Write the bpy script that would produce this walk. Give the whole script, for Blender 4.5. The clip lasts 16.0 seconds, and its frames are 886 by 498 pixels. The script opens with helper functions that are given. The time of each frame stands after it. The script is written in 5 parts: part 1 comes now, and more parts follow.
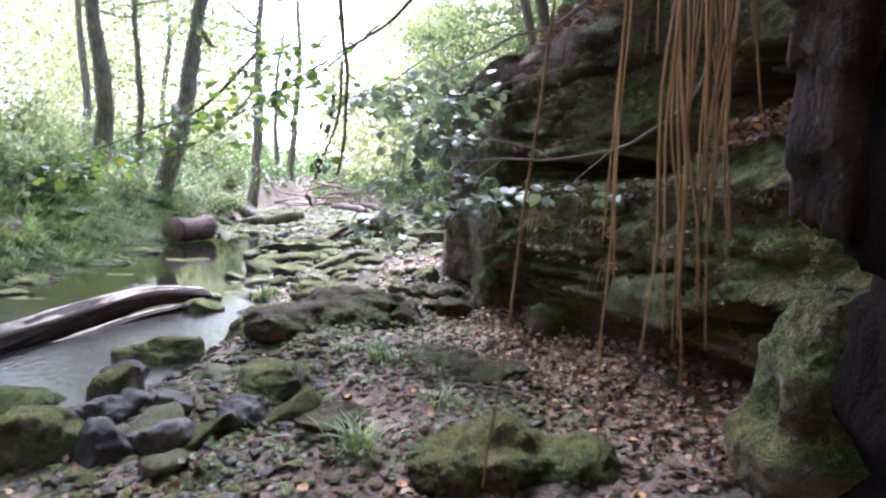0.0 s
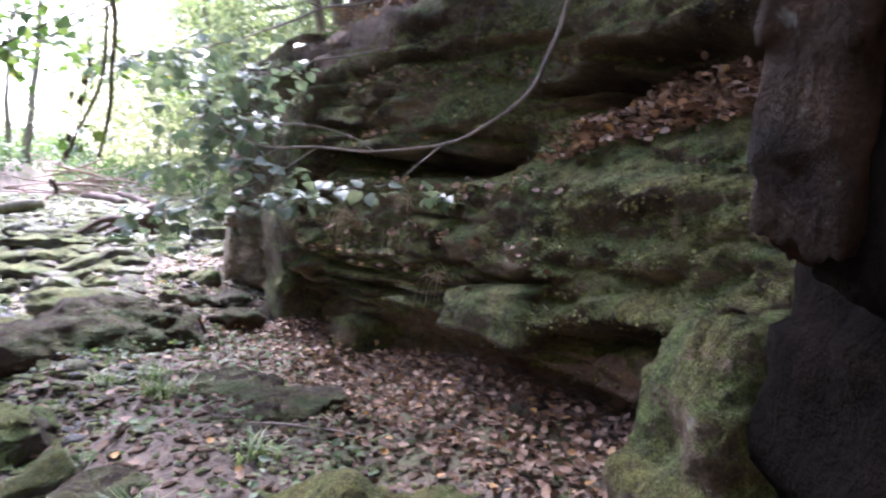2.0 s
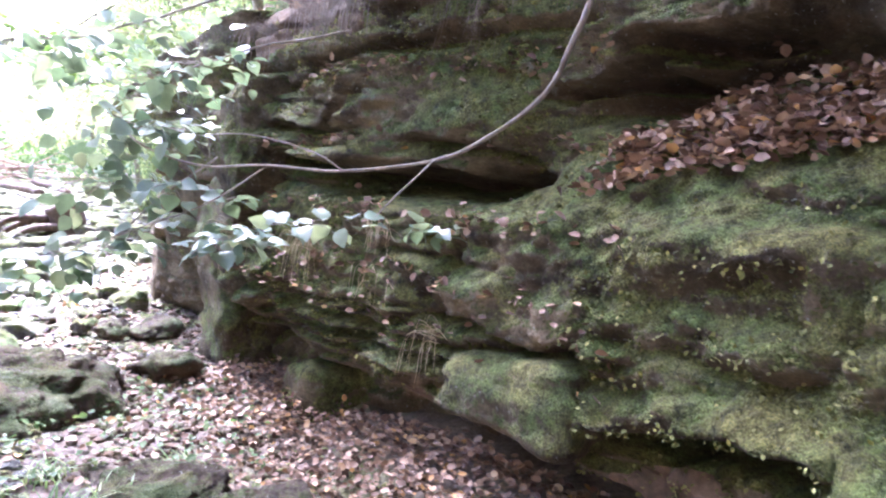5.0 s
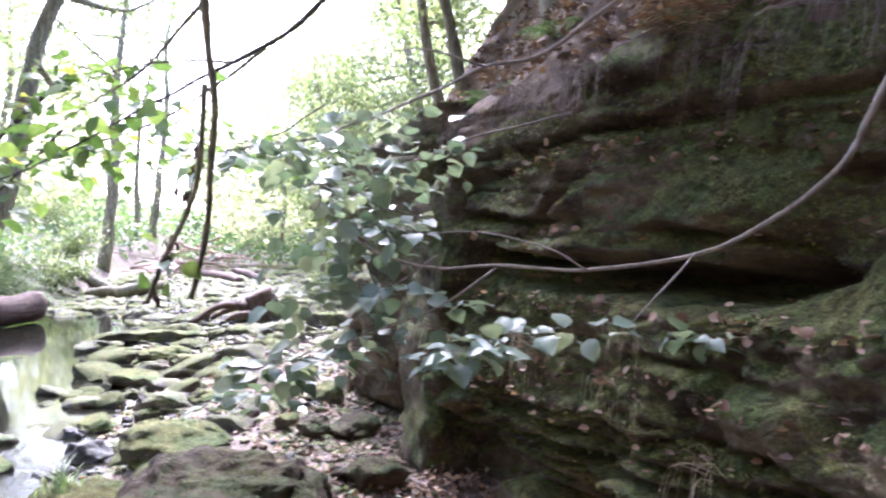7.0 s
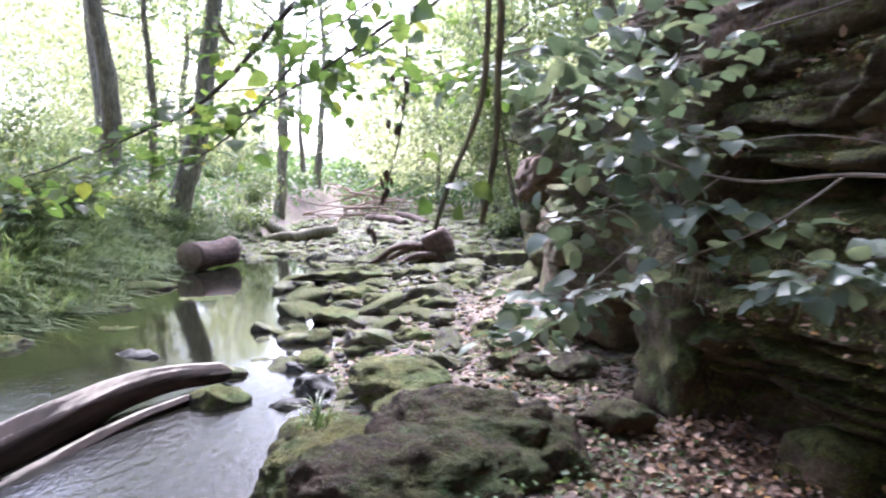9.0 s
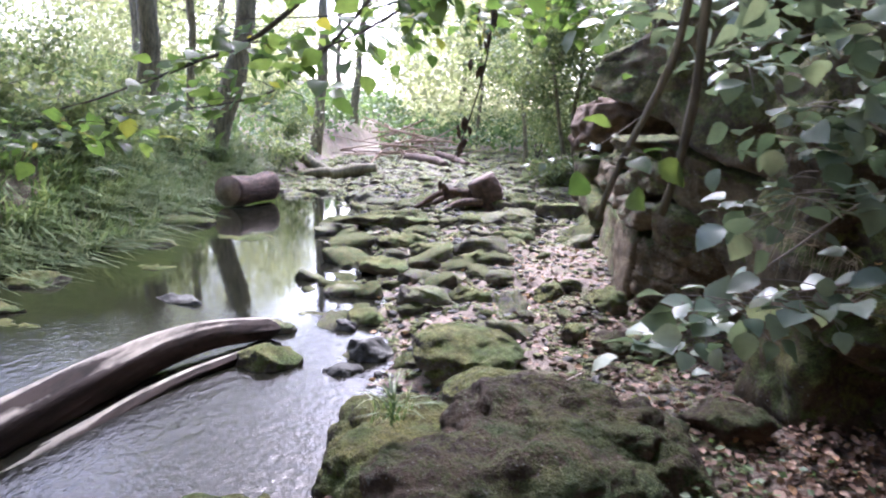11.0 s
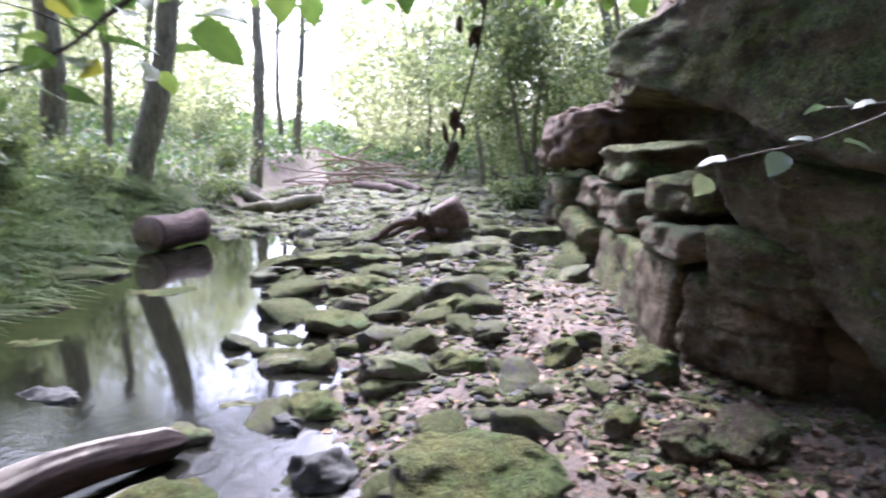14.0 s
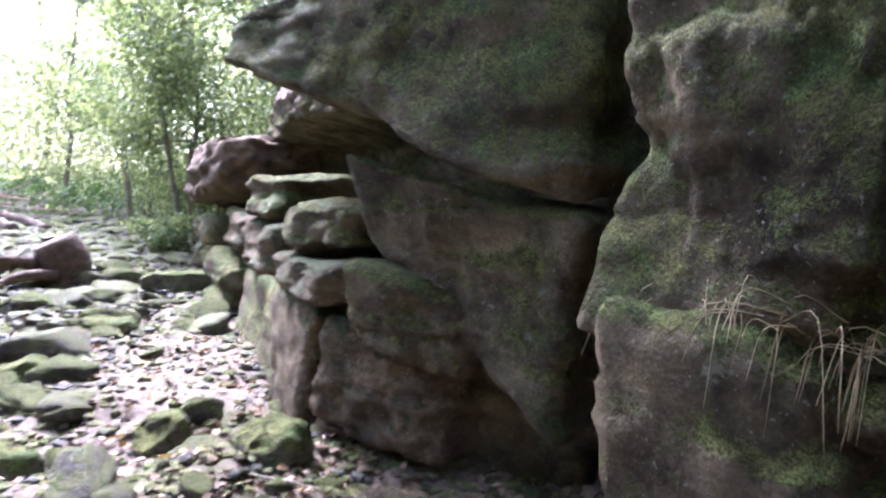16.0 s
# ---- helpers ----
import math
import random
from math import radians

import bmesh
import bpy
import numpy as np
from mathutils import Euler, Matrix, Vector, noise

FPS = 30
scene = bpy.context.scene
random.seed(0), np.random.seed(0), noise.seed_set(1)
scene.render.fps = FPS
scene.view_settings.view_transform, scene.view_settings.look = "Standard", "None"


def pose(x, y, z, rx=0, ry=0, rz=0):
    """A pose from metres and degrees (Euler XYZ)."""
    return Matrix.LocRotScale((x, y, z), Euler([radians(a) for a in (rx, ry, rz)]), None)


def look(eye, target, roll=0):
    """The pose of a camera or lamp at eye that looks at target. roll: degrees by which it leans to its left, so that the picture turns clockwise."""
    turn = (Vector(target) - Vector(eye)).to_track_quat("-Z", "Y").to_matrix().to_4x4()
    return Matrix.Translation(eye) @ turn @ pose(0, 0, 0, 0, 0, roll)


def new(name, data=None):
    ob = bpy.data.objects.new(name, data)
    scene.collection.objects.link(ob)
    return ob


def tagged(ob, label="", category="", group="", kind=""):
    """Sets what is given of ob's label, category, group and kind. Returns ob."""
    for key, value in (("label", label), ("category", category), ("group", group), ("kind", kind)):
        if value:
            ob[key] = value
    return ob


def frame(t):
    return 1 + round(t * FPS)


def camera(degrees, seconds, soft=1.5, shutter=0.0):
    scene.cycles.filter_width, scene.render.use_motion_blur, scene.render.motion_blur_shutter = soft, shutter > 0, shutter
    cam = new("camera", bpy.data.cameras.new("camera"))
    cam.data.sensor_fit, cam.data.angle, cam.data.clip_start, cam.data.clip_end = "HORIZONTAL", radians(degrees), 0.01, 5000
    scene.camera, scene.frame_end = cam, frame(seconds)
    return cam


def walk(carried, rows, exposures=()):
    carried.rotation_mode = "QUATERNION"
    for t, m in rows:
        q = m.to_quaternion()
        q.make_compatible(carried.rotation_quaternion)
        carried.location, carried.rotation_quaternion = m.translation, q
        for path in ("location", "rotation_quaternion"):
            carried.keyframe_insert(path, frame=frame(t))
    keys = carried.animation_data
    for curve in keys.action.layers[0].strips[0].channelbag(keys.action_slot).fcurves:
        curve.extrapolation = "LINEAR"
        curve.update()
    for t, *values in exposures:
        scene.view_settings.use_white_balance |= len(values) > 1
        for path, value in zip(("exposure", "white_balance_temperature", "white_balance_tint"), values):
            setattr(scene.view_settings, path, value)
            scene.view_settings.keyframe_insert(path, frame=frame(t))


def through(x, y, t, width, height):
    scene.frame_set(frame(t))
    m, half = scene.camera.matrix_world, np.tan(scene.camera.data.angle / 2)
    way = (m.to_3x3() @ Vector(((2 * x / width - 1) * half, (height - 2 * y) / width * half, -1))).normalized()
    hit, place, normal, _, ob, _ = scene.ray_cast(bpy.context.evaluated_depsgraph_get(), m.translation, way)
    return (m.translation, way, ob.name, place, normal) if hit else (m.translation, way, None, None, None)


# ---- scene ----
cam = camera(66.6, 16.0, soft=2.1, shutter=0.4)
PATH = [
    (0, (1.082, -0.327, 1.493), (1.029, 1.665, 1.313), 1.4),
    (0.5, (1.006, -0.155, 1.527), (1.059, 1.841, 1.417), 0.0),
    (1, (0.961, 0.116, 1.526), (1.154, 2.106, 1.45), 1.2),
    (1.5, (0.975, 0.247, 1.459), (1.343, 2.211, 1.372), 4.0),
    (2, (0.884, 0.394, 1.475), (1.486, 2.294, 1.315), 3.7),
    (2.5, (0.803, 0.492, 1.63), (1.602, 2.313, 1.419), 1.8),
    (3, (0.898, 0.787, 1.666), (1.693, 2.598, 1.37), 2.1),
    (3.2, (0.957, 0.916, 1.677), (1.734, 2.719, 1.296), 1.3),
    (5.3, (0.926, 1.48, 1.719), (1.666, 3.329, 1.536), 4.0),
    (5.5, (0.909, 1.54, 1.727), (1.626, 3.4, 1.567), 4.5),
    (6, (0.866, 1.679, 1.78), (1.479, 3.583, 1.732), 4.3),
    (6.5, (0.833, 1.821, 1.785), (1.273, 3.771, 1.76), 2.8),
    (7, (0.724, 1.902, 1.782), (1.025, 3.879, 1.78), 1.7),
    (7.5, (0.556, 2.002, 1.763), (0.721, 3.994, 1.691), 1.3),
    (8, (0.398, 2.111, 1.75), (0.463, 4.109, 1.666), 2.0),
    (8.5, (0.284, 2.194, 1.717), (0.276, 4.187, 1.547), 0.9),
    (9, (0.178, 2.296, 1.68), (0.054, 4.284, 1.502), -0.3),
    (9.2, (0.121, 2.364, 1.676), (-0.048, 4.347, 1.474), -0.0),
    (11.3, (-0.294, 2.938, 1.765), (-0.52, 4.89, 1.396), 3.2),
    (11.5, (-0.34, 3.009, 1.74), (-0.676, 4.945, 1.37), 3.2),
    (12, (-0.306, 3.253, 1.742), (-0.763, 5.171, 1.405), 1.6),
    (12.5, (-0.382, 3.602, 1.715), (-0.844, 5.524, 1.416), 2.1),
    (13, (-0.48, 3.927, 1.751), (-0.74, 5.892, 1.485), 0.4),
    (13.5, (-0.567, 4.134, 1.701), (-0.783, 6.102, 1.422), -0.1),
    (14, (-0.526, 4.503, 1.635), (-0.586, 6.483, 1.357), -0.2),
    (14.5, (-0.497, 4.653, 1.627), (-0.192, 6.612, 1.369), 4.2),
    (15, (-0.479, 4.92, 1.6), (0.041, 6.822, 1.267), 2.3),
    (15.5, (-0.311, 5.115, 1.575), (0.416, 6.961, 1.323), 3.3),
    (16, (-0.032, 5.447, 1.443), (0.823, 7.252, 1.339), 3.1),
]
walk(cam, [(t, look(eye, target, roll)) for t, eye, target, roll in PATH], exposures=[(0, 3.33, 5350, 26), (1.5, 3.48, 5350, 28), (2.3, 4.03, 5300, 31), (3, 4.78, 5200, 33), (5.5, 4.98, 5250, 32), (6.2, 4.63, 5300, 31), (7, 3.93, 5350, 30), (9, 3.26, 5400, 27), (12.5, 3.01, 5450, 27), (14.5, 3.06, 5300, 28), (16, 3.78, 5250, 28)])

# ---------------------------------------------------------------- light
world = bpy.data.worlds.new("sky")
scene.world = world
world.use_nodes = True
wn = world.node_tree
sky = wn.nodes.new("ShaderNodeTexSky")
sky.sky_type = "NISHITA"
sky.sun_disc = False
sky.sun_elevation, sky.sun_rotation = radians(51), radians(-9)
sky.air_density, sky.dust_density = 1.0, 4.0
wn.links.new(sky.outputs[0], wn.nodes["Background"].inputs[0])
wn.nodes["Background"].inputs[1].default_value = 0.15
sun = new("sun", bpy.data.lights.new("sun", "SUN"))
sun.data.energy, sun.data.angle, sun.data.color = 1.55, radians(16), (1.0, 0.97, 0.92)
sun.matrix_world = look((-2.3, 14, 18), (0, 0, 0))

# ---------------------------------------------------------------- small tools


def hash3(i, j, k, seed):
    n = (i * 374761393 + j * 668265263 + k * 1274126177 + seed * 974711) & 0xFFFFFFFF
    n = ((n ^ (n >> 13)) * 1103515245) & 0xFFFFFFFF
    n = ((n ^ (n >> 16)) * 2246822519) & 0xFFFFFFFF
    return ((n ^ (n >> 15)) & 0xFFFFFF) / float(0xFFFFFF)


def vnoise(p, scale=1.0, seed=0):
    """Smooth value noise, -1 to 1, for an array of points."""
    q = np.asarray(p, float) * scale
    c = np.floor(q).astype(np.int64)
    f = q - c
    f = f * f * (3 - 2 * f)
    out = 0
    for a in (0, 1):
        for b in (0, 1):
            for d in (0, 1):
                w = (f[..., 0] if a else 1 - f[..., 0]) * (f[..., 1] if b else 1 - f[..., 1]) * (f[..., 2] if d else 1 - f[..., 2])
                out = out + w * hash3(c[..., 0] + a, c[..., 1] + b, c[..., 2] + d, seed)
    return out * 2 - 1


def fbm(p, scale=1.0, seed=0, octaves=4, gain=0.5):
    out, amp = 0, 1.0
    for o in range(octaves):
        out = out + amp * vnoise(p, scale * 2**o, seed + o * 17)
        amp *= gain
    return out


def step(a, b, v):
    t = np.clip((v - a) / (b - a), 0, 1)
    return t * t * (3 - 2 * t)


def mesh_of(name, verts, faces, mats, smooth=True):
    me = bpy.data.meshes.new(name)
    me.from_pydata(np.asarray(verts).tolist(), [], faces if isinstance(faces, list) else faces.tolist())
    for m in mats if isinstance(mats, (list, tuple)) else [mats]:
        me.materials.append(m)
    me.polygons.foreach_set("use_smooth", [smooth] * len(me.polygons))
    me.update()
    return me


def child(name, me, parent, label=""):
    ob = new(name, me)
    ob.parent = parent
    return tagged(ob, label)


def grid_faces(nu, nv):
    a = np.arange(nu * nv).reshape(nu, nv)
    return np.stack([a[:-1, :-1], a[1:, :-1], a[1:, 1:], a[:-1, 1:]], -1).reshape(-1, 4)


def empty(name, at=(0, 0, 0)):
    ob = new(name)
    ob.location = at
    ob.empty_display_size = 0.1
    return ob


# ---------------------------------------------------------------- materials
def nodes_of(name):
    m = bpy.data.materials.new(name)
    m.use_nodes = True
    t = m.node_tree
    return m, t, t.nodes["Principled BSDF"]


def ramp(t, fac, stops):
    r = t.nodes.new("ShaderNodeValToRGB")
    while len(r.color_ramp.elements) < len(stops):
        r.color_ramp.elements.new(0.5)
    for e, (p, c) in zip(r.color_ramp.elements, stops):
        e.position, e.color = p, (*c, 1)
    t.links.new(fac, r.inputs[0])
    return r.outputs[0]


def tex_noise(t, scale, detail=6, rough=0.6, stretch=None, coord="Object"):
    co = t.nodes.new("ShaderNodeTexCoord")
    n = t.nodes.new("ShaderNodeTexNoise")
    n.inputs["Scale"].default_value, n.inputs["Detail"].default_value, n.inputs["Roughness"].default_value = scale, detail, rough
    src = co.outputs[coord]
    if stretch:
        mp = t.nodes.new("ShaderNodeMapping")
        mp.inputs["Scale"].default_value = stretch
        t.links.new(src, mp.inputs[0])
        src = mp.outputs[0]
    t.links.new(src, n.inputs["Vector"])
    return n.outputs["Fac"]


def mix(t, fac, a, b, kind="MIX"):
    m = t.nodes.new("ShaderNodeMix")
    m.data_type, m.blend_type = "RGBA", kind
    for socket, v in ((m.inputs[0], fac), (m.inputs[6], a), (m.inputs[7], b)):
        if isinstance(v, (int, float)):
            socket.default_value = v
        elif isinstance(v, tuple):
            socket.default_value = (*v, 1)
        else:
            t.links.new(v, socket)
    return m.outputs[2]


def math_node(t, op, a, b=0.0, clamp=False):
    m = t.nodes.new("ShaderNodeMath")
    m.operation, m.use_clamp = op, clamp
    for socket, v in zip(m.inputs, (a, b)):
        if isinstance(v, (int, float)):
            socket.default_value = v
        else:
            t.links.new(v, socket)
    return m.outputs[0]


def bump(t, bsdf, height, strength=0.5, distance=0.02):
    b = t.nodes.new("ShaderNodeBump")
    b.inputs["Strength"].default_value, b.inputs["Distance"].default_value = strength, distance
    t.links.new(height, b.inputs["Height"])
    t.links.new(b.outputs[0], bsdf.inputs["Normal"])


def mossy_rock(name, dark, light, moss_a, moss_b, amount, upward=0.5, rough=0.85, fine=18.0, lichen_specks=0.5):
    """Weathered sandstone with patches of moss, thicker on faces that look up."""
    m, t, b = nodes_of(name)
    stone = ramp(t, tex_noise(t, 3.5, 9, 0.65), [(0.3, dark), (0.7, light)])
    streak = ramp(t, tex_noise(t, 2.2, 6, 0.7, (1.0, 1.0, 5.0)), [(0.38, (0.45, 0.4, 0.36)), (0.62, (1, 1, 1))])
    stone = mix(t, 0.7, stone, streak, "MULTIPLY")
    grit = ramp(t, tex_noise(t, 70, 3, 0.6), [(0.35, (0.6, 0.6, 0.6)), (0.65, (1.15, 1.15, 1.15))])
    stone = mix(t, 0.6, stone, grit, "MULTIPLY")
    lichen = ramp(t, tex_noise(t, 9, 5, 0.55), [(0.64, (0, 0, 0)), (0.7, (1, 1, 1))])
    stone = mix(t, math_node(t, "MULTIPLY", lichen, 0.45), stone, (0.34, 0.36, 0.30))
    stain = ramp(t, tex_noise(t, 0.9, 8, 0.7, (1.0, 1.0, 1.6)), [(0.36, (0.30, 0.28, 0.26)), (0.58, (1.0, 1.0, 1.0))])
    stone = mix(t, 0.85, stone, stain, "MULTIPLY")
    specks = ramp(t, tex_noise(t, 48, 3, 0.55), [(0.655, (0, 0, 0)), (0.69, (1, 1, 1))])
    stone = mix(t, math_node(t, "MULTIPLY", specks, lichen_specks), stone, (0.42, 0.43, 0.37))
    moss = ramp(t, tex_noise(t, fine, 8, 0.7), [(0.3, moss_a), (0.72, moss_b)])
    geo = t.nodes.new("ShaderNodeNewGeometry")
    sep = t.nodes.new("ShaderNodeSeparateXYZ")
    t.links.new(geo.outputs["Normal"], sep.inputs[0])
    up = math_node(t, "MULTIPLY", sep.outputs[2], upward)
    patch = math_node(t, "ADD", tex_noise(t, 1.4, 7, 0.62), up)
    patch = math_node(t, "ADD", patch, math_node(t, "MULTIPLY", math_node(t, "SUBTRACT", tex_noise(t, 14, 5, 0.7), 0.5), 0.5))
    patch = math_node(t, "ADD", patch, math_node(t, "MULTIPLY", math_node(t, "SUBTRACT", tex_noise(t, 45, 4, 0.7), 0.5), 0.45))
    cover = ramp(t, patch, [(1 - amount - 0.05, (0, 0, 0)), (1 - amount + 0.09, (1, 1, 1))])
    moss = mix(t, ramp(t, tex_noise(t, 4.5, 5, 0.6), [(0.42, (0, 0, 0)), (0.62, (1, 1, 1))]), moss, mix(t, 1.0, moss, (0.62, 0.85, 0.78), "MULTIPLY"))
    moss = mix(t, 0.75, moss, ramp(t, tex_noise(t, 120, 3, 0.7), [(0.36, (0.3, 0.3, 0.3)), (0.64, (1.6, 1.6, 1.6))]), "MULTIPLY")
    t.links.new(mix(t, cover, stone, moss), b.inputs["Base Color"])
    b.inputs["Roughness"].default_value = rough
    b.inputs["Specular IOR Level"].default_value = 0.25
    h = math_node(t, "ADD", math_node(t, "ADD", tex_noise(t, 10, 10, 0.72), math_node(t, "MULTIPLY", tex_noise(t, 30, 5, 0.65), 0.35)), math_node(t, "MULTIPLY", math_node(t, "MULTIPLY", tex_noise(t, 60, 4, 0.7), cover), 0.5))
    bump(t, b, h, 1.0, 0.08)
    return m


def plain(name, a, b_, scale=8, rough=0.8, relief=0.3, distance=0.01, stretch=None, random=0.0, fine=0.0):
    m, t, b = nodes_of(name)
    n = tex_noise(t, scale, 8, 0.65, stretch)
    c = ramp(t, n, [(0.3, a), (0.7, b_)])
    if fine:
        c = mix(t, 0.7, c, ramp(t, tex_noise(t, fine, 4, 0.6, stretch), [(0.35, (0.55, 0.55, 0.55)), (0.65, (1.2, 1.2, 1.2))]), "MULTIPLY")
    if random:
        info = t.nodes.new("ShaderNodeObjectInfo")
        c = mix(t, 1.0, c, ramp(t, info.outputs["Random"], [(0, (1 - random,) * 3), (1, (1 + random,) * 3)]), "MULTIPLY")
    t.links.new(c, b.inputs["Base Color"])
    b.inputs["Roughness"].default_value = rough
    bump(t, b, n, relief, distance)
    return m


def matt(m, level):
    m.node_tree.nodes["Principled BSDF"].inputs["Specular IOR Level"].default_value = level
    return m


def leaf_material(name, stops, rough=0.4, through=0.35, shine=0.5):
    """Leaves: tint by island, part of the light goes through."""
    m, t, b = nodes_of(name)
    geo = t.nodes.new("ShaderNodeNewGeometry")
    c = ramp(t, geo.outputs["Random Per Island"], stops)
    c = mix(t, 0.5, c, ramp(t, tex_noise(t, 30, 3, 0.6), [(0.3, (0.7, 0.7, 0.7)), (0.7, (1.15, 1.15, 1.1))]), "MULTIPLY")
    t.links.new(c, b.inputs["Base Color"])
    b.inputs["Roughness"].default_value = rough
    b.inputs["Specular IOR Level"].default_value = shine
    tr = t.nodes.new("ShaderNodeBsdfTranslucent")
    t.links.new(mix(t, 1.0, c, (1.45, 1.45, 0.95), "MULTIPLY"), tr.inputs[0])
    ms = t.nodes.new("ShaderNodeMixShader")
    ms.inputs[0].default_value = through
    t.links.new(b.outputs[0], ms.inputs[1])
    t.links.new(tr.outputs[0], ms.inputs[2])
    t.links.new(ms.outputs[0], t.nodes["Material Output"].inputs[0])
    return m


ROCK_MOSS = mossy_rock("mossy sandstone", (0.05, 0.038, 0.025), (0.42, 0.335, 0.205), (0.02, 0.023, 0.008), (0.28, 0.265, 0.08), 0.475, 0.33)
ROCK_BARE = mossy_rock("bare sandstone", (0.08, 0.06, 0.037), (0.44, 0.34, 0.21), (0.03, 0.04, 0.012), (0.10, 0.115, 0.035), 0.34, 0.24)
BOULDER = mossy_rock("mossy boulder stone", (0.10, 0.088, 0.07), (0.38, 0.34, 0.27), (0.055, 0.062, 0.016), (0.27, 0.27, 0.08), 0.37, 0.38)
EARTH_ROCK = mossy_rock("earthy boulder stone", (0.07, 0.048, 0.031), (0.22, 0.155, 0.098), (0.05, 0.055, 0.015), (0.15, 0.145, 0.05), 0.36, 0.22)
MOUND = mossy_rock("moss over earth", (0.07, 0.052, 0.035), (0.22, 0.17, 0.115), (0.05, 0.052, 0.013), (0.23, 0.215, 0.06), 0.47, 0.3)
PEATY = mossy_rock("peaty root mass", (0.028, 0.016, 0.008), (0.15, 0.088, 0.046), (0.03, 0.03, 0.012), (0.09, 0.08, 0.03), 0.24, 0.2, lichen_specks=0.0)
STONE = mossy_rock("stream stone", (0.14, 0.12, 0.10), (0.48, 0.43, 0.35), (0.085, 0.09, 0.025), (0.31, 0.30, 0.10), 0.33, 0.32, 0.55)
WET_STONE = matt(plain("wet dark stone", (0.028, 0.027, 0.026), (0.12, 0.118, 0.105), 7, 0.72, 0.9, 0.03, None, 0.3, 50), 0.2)
SOIL = plain("brown soil", (0.055, 0.036, 0.022), (0.17, 0.112, 0.07), 5, 0.95, 0.9, 0.04, None, 0, 45)
# Far darker than real peat: the hollow's shade is in the colour.
SHADED_PEAT = matt(plain("peat blackened for hollow shade", (0.003, 0.0025, 0.002), (0.011, 0.008, 0.006), 6, 0.95, 1.0, 0.05, None, 0, 30), 0.05)
BARK = plain("bark", (0.065, 0.055, 0.034), (0.27, 0.24, 0.15), 14, 0.9, 0.8, 0.02, (1, 1, 0.25), 0, 60)
TWIG = plain("pale twig bark", (0.13, 0.105, 0.085), (0.34, 0.29, 0.24), 30, 0.8, 0.3, 0.003, (1, 1, 0.3))
TWIG_DARK = plain("dark twig bark", (0.03, 0.026, 0.02), (0.11, 0.09, 0.07), 30, 0.85, 0.3, 0.003)
ROOT = plain("root fibre", (0.14, 0.085, 0.035), (0.40, 0.265, 0.115), 12, 0.75, 0.3, 0.003, (1, 1, 0.1))
BRUSH = plain("dry brushwood", (0.13, 0.085, 0.06), (0.38, 0.27, 0.20), 14, 0.85, 0.4, 0.005, None, 0.3)
ROOTLET = plain("grey-brown rootlet", (0.06, 0.045, 0.035), (0.24, 0.19, 0.15), 12, 0.8, 0.3, 0.003, (1, 1, 0.1))


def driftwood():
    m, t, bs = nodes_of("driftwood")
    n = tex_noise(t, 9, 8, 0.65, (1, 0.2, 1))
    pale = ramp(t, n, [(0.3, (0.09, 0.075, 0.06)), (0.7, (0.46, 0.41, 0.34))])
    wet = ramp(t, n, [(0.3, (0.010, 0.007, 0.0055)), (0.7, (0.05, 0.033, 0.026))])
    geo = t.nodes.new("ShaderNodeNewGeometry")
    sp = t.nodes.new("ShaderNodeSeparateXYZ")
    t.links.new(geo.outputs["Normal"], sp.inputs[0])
    # Pale on up-left faces, dark elsewhere: bleaching and wet, plus shade painted in.
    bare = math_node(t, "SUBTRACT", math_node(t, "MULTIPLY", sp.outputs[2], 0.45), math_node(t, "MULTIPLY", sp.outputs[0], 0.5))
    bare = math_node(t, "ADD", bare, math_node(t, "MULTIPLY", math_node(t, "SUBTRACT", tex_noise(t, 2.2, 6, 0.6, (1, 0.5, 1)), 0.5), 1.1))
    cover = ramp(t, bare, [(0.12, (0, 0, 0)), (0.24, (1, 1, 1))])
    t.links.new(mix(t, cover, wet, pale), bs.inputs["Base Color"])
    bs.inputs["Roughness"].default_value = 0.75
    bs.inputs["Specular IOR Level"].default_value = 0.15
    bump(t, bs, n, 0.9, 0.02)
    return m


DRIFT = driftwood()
RED_BARK = plain("reddish bark", (0.035, 0.022, 0.016), (0.17, 0.105, 0.075), 12, 0.85, 1.0, 0.05, (1, 0.3, 1), 0, 40)
CUT_WOOD = plain("sawn wood", (0.24, 0.16, 0.125), (0.42, 0.30, 0.24), 6, 0.8, 0.3, 0.005, None, 0, 60)
HAZEL = leaf_material("hazel leaf", [(0.0, (0.06, 0.11, 0.03)), (0.5, (0.10, 0.165, 0.045)), (0.93, (0.15, 0.21, 0.06)), (1.0, (0.30, 0.27, 0.04))], 0.46, 0.55, 0.5)
# Same leaf as HAZEL, recoloured bluish: sky light put into the colour.
SKYLIT_HAZEL = leaf_material("hazel leaf tinted for sky light", [(0.0, (0.10, 0.15, 0.105)), (0.6, (0.17, 0.22, 0.165)), (1.0, (0.26, 0.30, 0.21))], 0.42, 0.3, 0.6)
CANOPY = leaf_material("canopy leaf", [(0.0, (0.095, 0.13, 0.058)), (0.6, (0.16, 0.20, 0.10)), (1.0, (0.24, 0.27, 0.14))], 0.5, 0.48, 0.4)
# Lighter copy of the canopy leaf; haze and glare put into the colour.
HAZY_LEAF = leaf_material("leaf paled for haze", [(0.0, (0.20, 0.225, 0.145)), (0.6, (0.28, 0.30, 0.20)), (1.0, (0.36, 0.38, 0.27))], 0.5, 0.7, 0.3)
